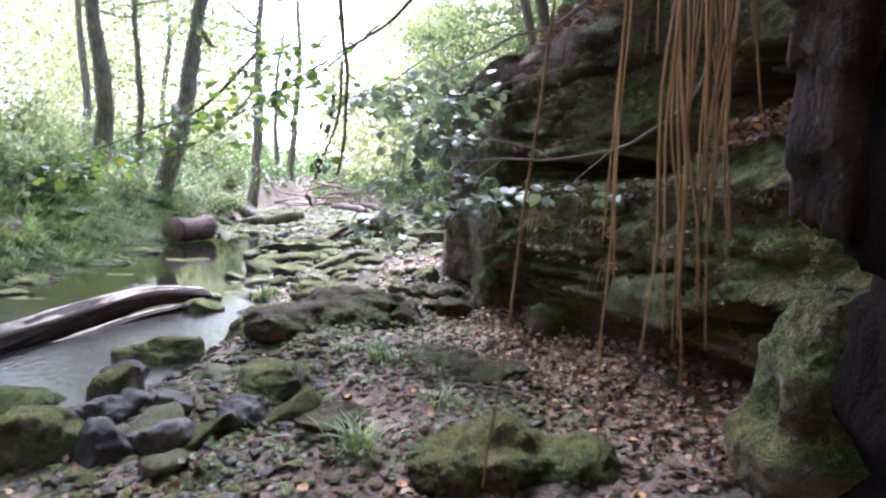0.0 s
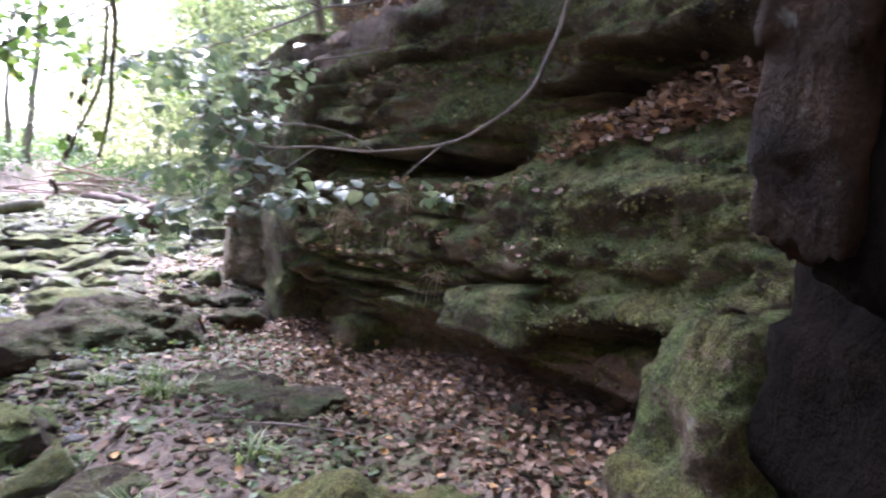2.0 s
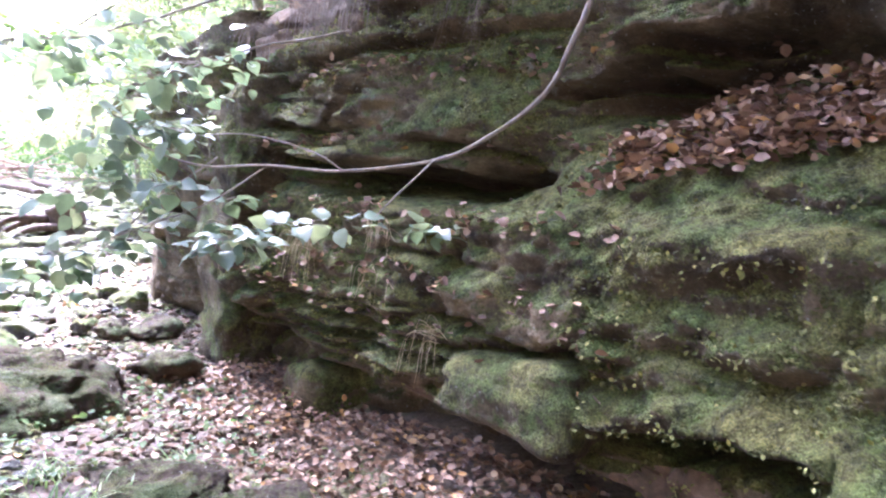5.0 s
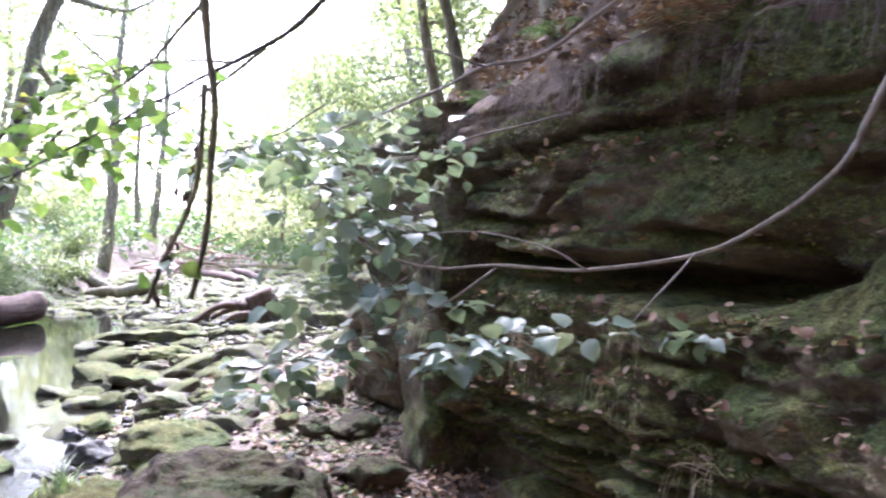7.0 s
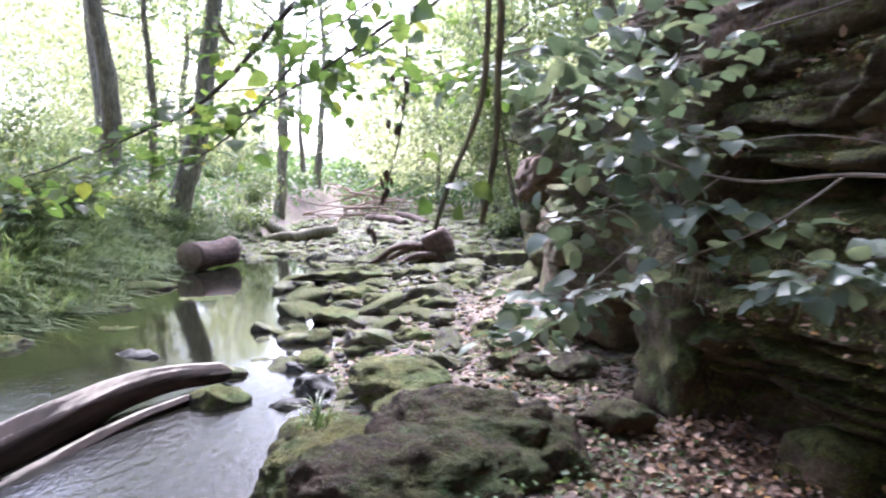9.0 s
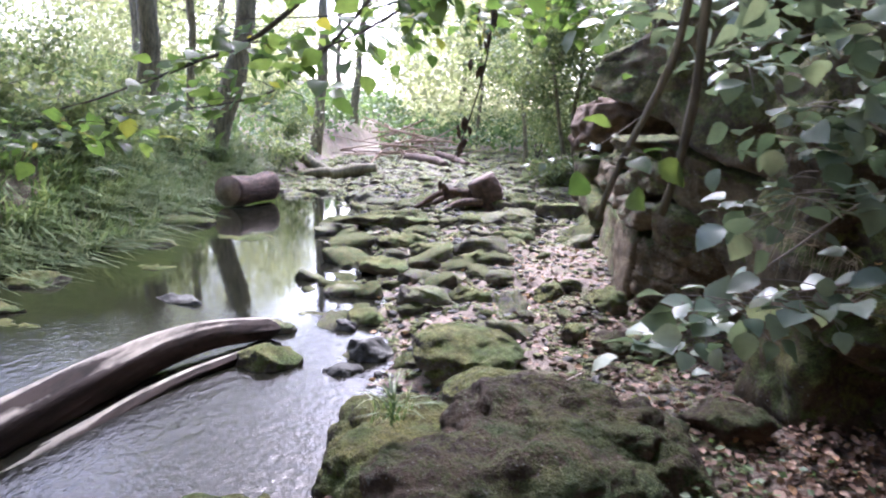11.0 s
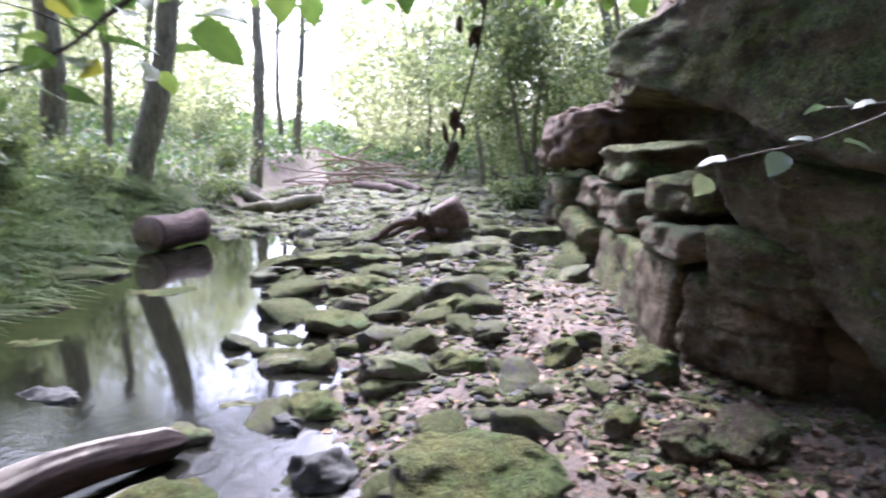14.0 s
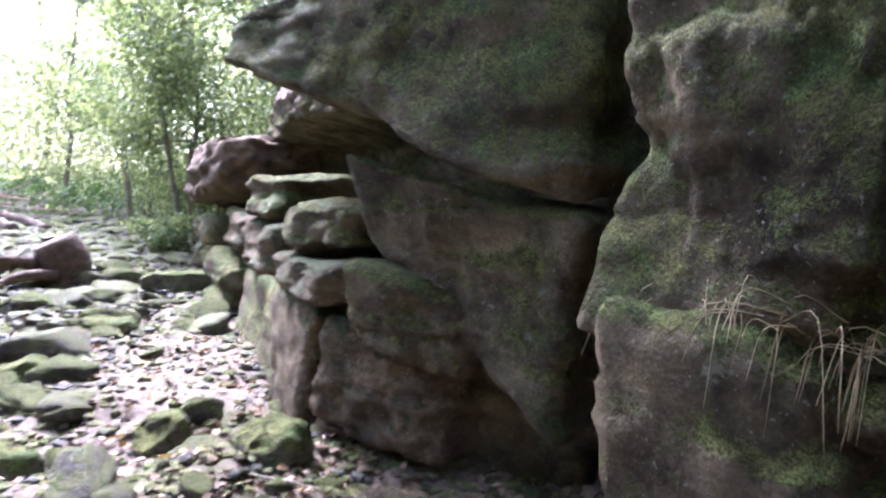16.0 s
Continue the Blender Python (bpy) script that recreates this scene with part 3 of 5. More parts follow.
far_block("pale flat bed of rock",
          [(0.84, 9.9, 0.93), (0.86, 8.85, 0.93), (1.8, 9.0, 0.93), (1.8, 10, 0.93)],
          [(0.86, 9.9, 1.17), (0.88, 8.85, 1.17), (1.8, 9.0, 1.17), (1.8, 10, 1.17)], 47, ROCK_BARE, n=26, soft=0.35, rough=0.13, scale=2.5)
far_block("pale flat bed of rock",
          [(0.95, 10.2, 1.19), (0.94, 8.95, 1.19), (1.8, 9.0, 1.19), (1.8, 10.2, 1.19)],
          [(1.0, 10.2, 1.46), (0.98, 8.95, 1.46), (1.8, 9.0, 1.46), (1.8, 10.2, 1.46)], 48, ROCK_MOSS, n=26, soft=0.35, rough=0.13, scale=2.5)
for k, (y0, z0, w, h) in enumerate([(11.2, 0.85, 1.5, 0.45), (11.6, 1.33, 1.3, 0.4), (12.9, 0.1, 1.6, 0.7), (13.0, 0.85, 1.4, 0.5), (14.8, 0.2, 1.7, 0.6), (14.9, 0.85, 1.5, 0.4), (16.6, 0.3, 1.6, 0.8)]):
    x0 = 1.04 + 0.13 * math.sin(k * 2.3)
    far_block("stacked block of weathered sandstone",
              [(x0, y0 + w, z0), (x0 - 0.04, y0, z0), (2.2, y0, z0), (2.3, y0 + w, z0)],
              [(x0 + 0.05, y0 + w, z0 + h), (x0, y0, z0 + h * 0.95), (2.2, y0, z0 + h), (2.3, y0 + w, z0 + h)], 60 + k, ROCK_MOSS if k % 3 else ROCK_BARE, n=26, soft=0.32, rough=0.16, scale=1.7)
far_block("overhanging brown earth bank with roots",
          [(0.95, 17.6, 1.45), (0.85, 14.6, 1.5), (2.4, 14.6, 1.4), (2.4, 17.6, 1.4)],
          [(1.1, 17.6, 2.2), (1.0, 14.6, 2.3), (2.6, 14.6, 2.4), (2.6, 17.6, 2.4)], 58, SOIL, n=26, soft=0.25, rough=0.2)


def near_block(label, low, high, seed, mat, **kw):
    return child("rock_block", hex_rock(low, high, seed, mat, **kw), cliff, label)


near_block("upright pillar of rock at the corner of the cliff",
           [(1.22, 6.98, 0.0), (1.36, 6.24, 0.0), (1.9, 6.4, 0.0), (1.9, 7.1, 0.0)],
           [(1.18, 6.96, 1.18), (1.30, 6.42, 1.12), (1.9, 6.4, 1.10), (1.9, 7.1, 1.15)], 81, ROCK_MOSS, n=26, soft=0.28, rough=0.09, scale=2.5)
near_block("tall mossy corner of the cliff",
           [(1.25, 7.02, 1.14), (1.42, 6.40, 1.18), (2.1, 6.5, 1.1), (2.1, 7.2, 1.1)],
           [(1.24, 7.00, 2.12), (1.42, 6.35, 2.3), (2.2, 6.5, 2.7), (2.2, 7.2, 2.4)], 86, ROCK_MOSS, soft=0.14, rough=0.10, scale=2.4)
near_block("mossy lump jutting from the face",
           [(1.98, 4.05, 0.72), (2.20, 3.35, 0.74), (2.7, 3.5, 0.7), (2.6, 4.2, 0.7)],
           [(2.04, 4.00, 0.98), (2.26, 3.35, 1.06), (2.7, 3.5, 1.1), (2.6, 4.2, 1.05)], 82, ROCK_MOSS, n=16, soft=0.3, rough=0.06)
near_block("mossy buttress beside the hollow",
           [(2.10, 2.55, 0.0), (2.04, 1.95, 0.0), (2.9, 1.8, 0.0), (2.9, 2.8, 0.0)],
           [(2.38, 2.48, 1.10), (2.30, 2.0, 1.18), (3.0, 1.8, 1.25), (3.0, 2.8, 1.15)], 83, ROCK_MOSS, soft=0.25, rough=0.10, scale=2.0)
# Added roof, out of view; it keeps sky light off shelf and hollow.
near_block("unseen rock roof added to shade the hollow",
           [(1.45, 2.5, 2.95), (0.55, -1.8, 2.55), (4.2, -2.0, 2.5), (4.2, 2.8, 2.9)],
           [(1.75, 2.5, 4.6), (0.9, -1.8, 4.6), (4.2, -2.0, 4.8), (4.2, 2.8, 4.8)], 88, ROCK_MOSS, n=26, soft=0.15, rough=0.1)
# Black filling that stands in for the depth of shade in the hollow.
near_block("back of the hollow, its shade put into the black colour",
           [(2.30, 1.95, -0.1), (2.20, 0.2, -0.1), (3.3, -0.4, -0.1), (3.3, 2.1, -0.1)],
           [(2.40, 1.95, 1.5), (2.35, 0.2, 1.4), (3.3, -0.4, 1.5), (3.3, 2.1, 1.5)], 87, SHADED_PEAT, n=26, soft=0.2, rough=0.1)
near_block("low joint block at the foot of the cliff",
           [(1.62, 5.75, 0.0), (1.80, 5.30, 0.0), (2.2, 5.4, 0.0), (2.1, 5.9, 0.0)],
           [(1.64, 5.72, 0.42), (1.82, 5.32, 0.40), (2.2, 5.4, 0.45), (2.1, 5.9, 0.45)], 84, ROCK_MOSS, n=16, soft=0.3, rough=0.07)
near_block("overhanging mass of earth and rock, blackened for shade",
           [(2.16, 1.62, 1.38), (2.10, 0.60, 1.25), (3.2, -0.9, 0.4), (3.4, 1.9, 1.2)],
           [(2.10, 1.64, 3.9), (2.02, 0.55, 3.9), (3.2, -0.9, 3.9), (3.4, 1.9, 3.9)], 85, SHADED_PEAT, soft=0.08, rough=0.07)


# ---------------------------------------------------------------- tools for wood and leaves
def smooth_path(points, n=8):
    p = np.array(points, float)
    p = np.vstack([2 * p[0] - p[1], p, 2 * p[-1] - p[-2]])
    out = []
    for i in range(1, len(p) - 2):
        for t in np.linspace(0, 1, n, endpoint=False):
            a, b, c, d = p[i - 1], p[i], p[i + 1], p[i + 2]
            out.append(0.5 * (2 * b + (c - a) * t + (2 * a - 5 * b + 4 * c - d) * t**2 + (3 * b - a - 3 * c + d) * t**3))
    return np.array(out + [p[-2]])


def tube(points, r0, r1, sides=7, wob=0.0, seed=0, n=8, squash=1.0, knots=0.18):
    """Vertices and faces of a tapered limb along a path."""
    c = smooth_path(points, n)
    if wob:
        c = c + wob * np.stack([vnoise(c, 1 / max(wob * 18, 0.05), seed + k) for k in range(3)], -1)
    tan = np.gradient(c, axis=0)
    tan /= np.linalg.norm(tan, axis=1, keepdims=True)
    ref = np.where(np.abs(tan[:, 2:3]) > 0.9, np.array([[1.0, 0, 0]]), np.array([[0, 0, 1.0]]))
    u = np.cross(tan, ref)
    u /= np.linalg.norm(u, axis=1, keepdims=True)
    w = np.cross(u, tan)
    r = np.linspace(r0, r1, len(c))
    a = np.linspace(0, 2 * math.pi, sides, endpoint=False)
    ring = c[:, None] + (np.cos(a)[None, :, None] * u[:, None] + squash * np.sin(a)[None, :, None] * w[:, None]) * r[:, None, None]
    lump = 1 + knots * fbm(ring, 0.6 / max(r0, 0.004), seed + 9, 2)
    ring = c[:, None] + (ring - c[:, None]) * lump[..., None]
    v = np.vstack([ring.reshape(-1, 3), c[:1], c[-1:]])
    f = []
    for i in range(len(c) - 1):
        for j in range(sides):
            k = (j + 1) % sides
            f.append((i * sides + j, i * sides + k, (i + 1) * sides + k, (i + 1) * sides + j))
    top = len(c) * sides
    for j in range(sides):
        k = (j + 1) % sides
        f.append((top, k, j))
        f.append((top + 1, (len(c) - 1) * sides + j, (len(c) - 1) * sides + k))
    return v, f


def join(parts):
    verts, faces, base = [], [], 0
    for v, f in parts:
        verts.append(np.asarray(v))
        faces += [tuple(int(i) + base for i in q) for q in f]
        base += len(v)
    return np.vstack(verts), faces


def leaf_outline():
    """A broad hazel leaf, folded a little along its midrib: right edge, left edge, midrib."""
    k = 13
    t = np.linspace(0, 1, k)
    w = 0.47 * np.sin(math.pi * t**0.78) ** 0.7 * (1 - 0.25 * t**3) * (1 + 0.06 * (-1.0) ** np.arange(k))
    w[0] = w[-1] = 0
    y = 1.0 * t + 0.08 * t**6
    bend = 0.06 * np.sin(math.pi * t) - 0.14 * t**2
    rim = [np.stack([s * w, y + 0.06 * np.abs(w), bend + 0.16 * w + 0.03 * np.sin(9 * t + s)], -1) for s in (1, -1)]
    mid = np.stack([0 * t, y, bend - 0.02], -1)
    faces = []
    for i in range(k - 1):
        faces += [(2 * k + i, i, i + 1, 2 * k + 1 + i), (2 * k + i, 2 * k + 1 + i, k + 1 + i, k + i)]
    return np.vstack([rim[0], rim[1], mid]), faces


LEAF, LEAF_F = leaf_outline()
NARROW = np.array([(0, 0, 0), (0.26, 0.45, 0.05), (0, 1, -0.04), (-0.26, 0.45, 0.05)])
NARROW_F = [(0, 1, 2), (0, 2, 3)]
CURL = np.array([(0, 0, 0), (0.30, 0.20, 0.10), (0.38, 0.60, 0.16), (0, 1, 0.05), (-0.36, 0.62, 0.13), (-0.30, 0.18, 0.08), (0.02, 0.5, -0.05)])
CURL_F = [(0, 1, 6), (1, 2, 6), (2, 3, 6), (3, 4, 6), (4, 5, 6), (5, 0, 6)]


def leaves(at, size, ahead, up, template=LEAF, faces=LEAF_F, seed=0, aspect=1.0):
    """Many leaves as one mesh's data: base points, lengths, directions and the ways that they face."""
    at, ahead, up = (np.asarray(a, float) for a in (at, ahead, up))
    ahead = ahead / np.maximum(np.linalg.norm(ahead, axis=1, keepdims=True), 1e-9)
    side = np.cross(ahead, up)
    side = side / np.maximum(np.linalg.norm(side, axis=1, keepdims=True), 1e-9)
    nrm = np.cross(side, ahead)
    s = np.broadcast_to(np.asarray(size, float), (len(at),))[:, None, None]
    v = at[:, None] + s * (aspect * template[None, :, :1] * side[:, None] + template[None, :, 1:2] * ahead[:, None] + template[None, :, 2:] * nrm[:, None])
    m = len(template)
    f = [tuple(i * m + k for k in q) for i in range(len(at)) for q in faces]
    return v.reshape(-1, 3), f


def tree(label, base, lean, height, r, crown_low, crown_r, count, seed, leaf=0.14, limbs=7, bark=None, category="tree"):
    """A tapered, slightly crooked trunk with limbs and an uneven crown of single leaves."""
    g = np.random.default_rng(seed)
    thing = empty("tree", base)
    top = np.array([lean[0], lean[1], height])
    pts = [top * k + np.array([0.12 * g.normal(), 0.12 * g.normal(), 0]) * (0 < k < 1) * height / 8 for k in (0, 0.25, 0.5, 0.75, 1.0)]
    pts[0][2] = -0.25
    wood, ends = [tube(pts, r, r * 0.25, 9, 0.05, seed, 6)], []
    for k in range(limbs):
        f = g.uniform(crown_low, 0.95)
        root = top * f
        a = g.uniform(0, 2 * math.pi)
        reach = crown_r * g.uniform(0.55, 1.0)
        tip = root + np.array([math.cos(a) * reach, math.sin(a) * reach, reach * g.uniform(0.1, 0.7)])
        mid = (root + tip) / 2 + np.array([0, 0, -0.12 * reach]) + g.normal(size=3) * 0.12 * reach
        wood.append(tube([root, mid, tip], r * 0.35, 0.012, 5, 0.03, seed + k, 5))
        for s in np.linspace(0.3, 1, 6):
            ends.append(root * (1 - s) ** 2 + 2 * mid * s * (1 - s) + tip * s * s)
    v, f = join(wood)
    child("trunk", mesh_of("trunk", v, f, bark or BARK), thing)
    ends = np.array(ends)
    pick = ends[g.integers(0, len(ends), count)]
    clump = g.normal(size=(count, 3)) * np.array([1, 1, 0.55]) * crown_r * 0.2
    at = pick + clump
    ahead = g.normal(size=(count, 3)) + np.array([0, 0, -0.3])
    up = g.normal(size=(count, 3)) * 0.5 + np.array([0, 0, 1.0])
    v, f = leaves(at, g.uniform(0.6, 1.2, count) * leaf, ahead, up, NARROW, NARROW_F, aspect=1.5)
    child("crown", mesh_of("crown", v, f, CANOPY, False), thing)
    return tagged(thing, label, category)


def on_ground(x, y, sink=0.0):
    return (x, y, float(ground_height(x, y)) - sink)


# ---------------------------------------------------------------- trees
for k, (x, y, lx, ly, h, r, low, cr, n) in enumerate([
    (-8.0, 19.6, 2.6, 0.4, 11, 0.31, 0.42, 3.6, 3800), (-9.6, 21.5, 0.1, 0.3, 12, 0.13, 0.45, 3.2, 2600), (-8.1, 29.0, 0.6, 0.2, 14, 0.24, 0.45, 4.2, 3200),
    (-9.4, 40.5, 0.8, 0.2, 14, 0.24, 0.4, 4.5, 3000), (-10.4, 41.5, -0.1, 0.2, 13, 0.17, 0.45, 4.0, 2200), (-13.5, 17.5, 0.4, -0.3, 11, 0.17, 0.4, 3.4, 3000),
    (-10.8, 13.4, 0.8, 0.2, 9, 0.12, 0.4, 3.0, 3000), (-14.5, 27.0, 0.3, 0.2, 13, 0.2, 0.4, 4.0, 2600), (-4.5, 50.0, 0.3, 0.3, 14, 0.2, 0.35, 5.0, 2600), (-16.0, 38.0, 0.3, 0.3, 14, 0.2, 0.3, 5.0, 2600), (-9.2, 18.5, 0.3, 0.0, 11, 0.27, 0.5, 3.2, 2400)]):
    tree("tall thin woodland tree with mossy grey-brown bark", on_ground(x, y), (lx, ly), h, r, low, cr, int(n * 0.95), 100 + k, 0.18)
for k, (x, y, lx, ly, h, r) in enumerate([(1.3, 21.5, -1.5, 0.3, 6.5, 0.07), (1.5, 21.8, -0.6, 0.2, 7.0, 0.07), (3.6, 20.5, -1.4, 0.4, 7.5, 0.09), (0.2, 27.0, -0.6, 0.2, 8, 0.09), (-2.2, 36.0, 0.3, 0.2, 9, 0.1)]):
    tree("slender leaning sapling with small green leaves", on_ground(x, y), (lx, ly), h, r, 0.28, 2.1, 3400, 130 + k, 0.15, 10)


def slope_point(y, z, line=far_line, offset=far_offset):
    return float(line(y)) + float(offset(np.array(y), np.array(z)))


# Trees at y 5.2, 3.6 and 7.6 are unseen, added for shade.
for k, (y, z, lx, h, r) in enumerate([(9.6, 4.6, -0.3, 7, 0.22), (12.5, 4.2, -1.0, 7, 0.12), (16.0, 4.0, -1.4, 8, 0.14), (5.2, 6.2, -1.0, 7, 0.2), (3.6, 4.6, -2.2, 5, 0.16), (7.6, 4.9, -2.0, 5, 0.16), (24, 3.5, -2.0, 8, 0.15)]):
    near = y < 7
    x = slope_point(y, z, face_line, cliff_offset) if near else slope_point(y, z)
    tree("tree rooted on the slope above the cliff; three are unseen shade trees", (x + 0.1, y, z - 0.1), (lx, 0.2), h, r, 0.3, 3.4, 7000, 150 + k, 0.17)

# Trees outside the view, added to darken path, hollow and near water.
for k, (x, y, lx, ly, h, r) in enumerate([(3.6, -3.0, -2.2, 1.0, 8, 0.2), (-3.6, -3.5, 0.8, 1.5, 9, 0.2), (4.6, 2.0, -2.4, 0.6, 7.5, 0.2), (-8.8, 10.5, 4.2, 0.5, 9, 0.2), (0.6, -4.5, 0.3, 1.5, 8, 0.18)]):
    z = float(ground_height(x, y)) if x < 3 else 3.6
    tree("unseen leafy tree added over path and stream for shade", (x, y, z), (lx, ly), h, r, 0.45, 4.4, 12500, 170 + k, 0.24, 14)

# bushes and undergrowth
def bush(label, x, y, w, h, count, seed, leaf=0.08, mat=None, z=None):
    g = np.random.default_rng(seed)
    thing = empty("bush", on_ground(x, y) if z is None else (x, y, z))
    wood, ends = [], []
    for k in range(9):
        a, s = g.uniform(0, 2 * math.pi), g.uniform(0.4, 1.0)
        tip = np.array([math.cos(a) * w * s, math.sin(a) * w * s, h * g.uniform(0.5, 1.0)])
        mid = tip * (0.45, 0.45, 0.65)
        wood.append(tube([(0, 0, -0.05), mid, tip], 0.018, 0.004, 4, 0.02, seed + k, 4))
        for t in np.linspace(0.3, 1.05, 7):
            ends.append(2 * mid * t * (1 - t) + tip * t * t)
    v, f = join(wood)
    child("stem", mesh_of("stem", v, f, TWIG_DARK), thing)
    ends = np.array(ends)
    at = ends[g.integers(0, len(ends), count)] + g.normal(size=(count, 3)) * np.array([w, w, h * 0.7]) * 0.16
    v, f = leaves(at, g.uniform(0.6, 1.2, count) * leaf, g.normal(size=(count, 3)), g.normal(size=(count, 3)) * 0.45 + np.array([0, 0, 1]), NARROW, NARROW_F, aspect=1.5)
    child("foliage", mesh_of("foliage", v, f, mat or CANOPY, False), thing)
    return tagged(thing, label, "bush")


for k, (x, y, w, h, n) in enumerate([(-7.4, 11.0, 0.9, 0.9, 1500), (-7.6, 14.0, 1.1, 1.1, 1800), (-7.9, 17.0, 1.1, 1.2, 1800), (-8.6, 9.0, 1.0, 1.0, 1400), (-7.2, 8.6, 0.9, 1.0, 1500), (-7.3, 12.6, 1.0, 1.1, 1500), (-9.0, 11.5, 1.2, 1.3, 1500), (-7.4, 22.5, 1.2, 1.1, 1600), (-8.2, 25.5, 1.3, 1.3, 1600),
                                     (-10.2, 16.0, 1.3, 1.5, 1700), (-10.8, 20.0, 1.4, 1.6, 1700), (-12.5, 23.0, 1.6, 1.8, 1700), (1.6, 23.0, 1.8, 3.0, 4200), (3.0, 19.5, 1.8, 3.4, 4200), (2.6, 26.0, 2.4, 4.0, 4600), (0.6, 29.0, 2.6, 4.0, 4600), (4.5, 31.0, 3.0, 5.0, 4600),
                                     (-12.0, 33.0, 2.5, 2.6, 2400), (0.8, 19.3, 0.8, 0.7, 1200)]):
    bush("low leafy undergrowth on the stream bank", x, y, w, h, n, 200 + k, 0.12)

g = np.random.default_rng(33)
n = 360000
far_at = np.stack([g.uniform(-36, 18, n), 30 + 36 * g.random(n) ** 0.8, g.uniform(0, 1, n)], -1)
gap = np.exp(-(((far_at[:, 0] + 0.25 * far_at[:, 1] - 0.5) / 4.4) ** 2))
far_at[:, 2] = far_at[:, 2] ** 0.8 * (15 - 8 * gap) + 0.8
keep = fbm(far_at, 0.22, 5, 4) > -0.25 + 0.85 * gap
far_at = far_at[keep]
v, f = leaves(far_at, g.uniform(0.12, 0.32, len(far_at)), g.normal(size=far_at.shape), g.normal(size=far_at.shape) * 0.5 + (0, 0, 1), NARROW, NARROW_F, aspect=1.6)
tagged(new("far_woods", mesh_of("far_woods", v, f, HAZY_LEAF, False)), "woodland far up the valley, leaves paled for haze", "woodland", kind="stuff")

# unseen leaves beside and behind the walker, added to shade the cliff
n = 62000
side_at = np.stack([g.uniform(-17, -9, n), g.uniform(-16, 13, n), 0.8 + 13 * g.random(n)], -1)
back_at = np.stack([g.uniform(-9, 6, n // 3), g.uniform(-18, -10, n // 3), 0.8 + 12 * g.random(n // 3)], -1)
wood_at = np.concatenate([side_at, back_at])
wood_at = wood_at[fbm(wood_at, 0.3, 8, 3) > -0.3]
v, f = leaves(wood_at, g.uniform(0.2, 0.45, len(wood_at)), g.normal(size=wood_at.shape), g.normal(size=wood_at.shape) * 0.6 + (0, 0, 1), NARROW, NARROW_F, aspect=1.4)
tagged(new("side_woods", mesh_of("side_woods", v, f, CANOPY, False)), "unseen woodland added across the stream and behind to shade the cliff", "woodland", kind="stuff")


# ---------------------------------------------------------------- boulders, stones, gravel
def boulder(label, x, y, sx, sy, sz, mat, seed, turn=0, lift=0.0, soft=0.7, n=16, category="boulder", rough=0.1):
    v, f = stone_shape(26 if sx > 0.25 and y < 8 else n, (sx, sy, sz), seed, soft, 9, rough)
    v = v + 0.02 * np.stack([fbm(v, 9, seed + q, 3, 0.6) for q in (1, 2, 3)], -1)
    ob = new("boulder", mesh_of("boulder", v, f, mat))
    z = max(float(ground_height(x, y)), -0.06)
    ob.matrix_world = pose(x, y, z + sz * 0.38 + lift, 0, 0, turn)
    return tagged(ob, label, category)


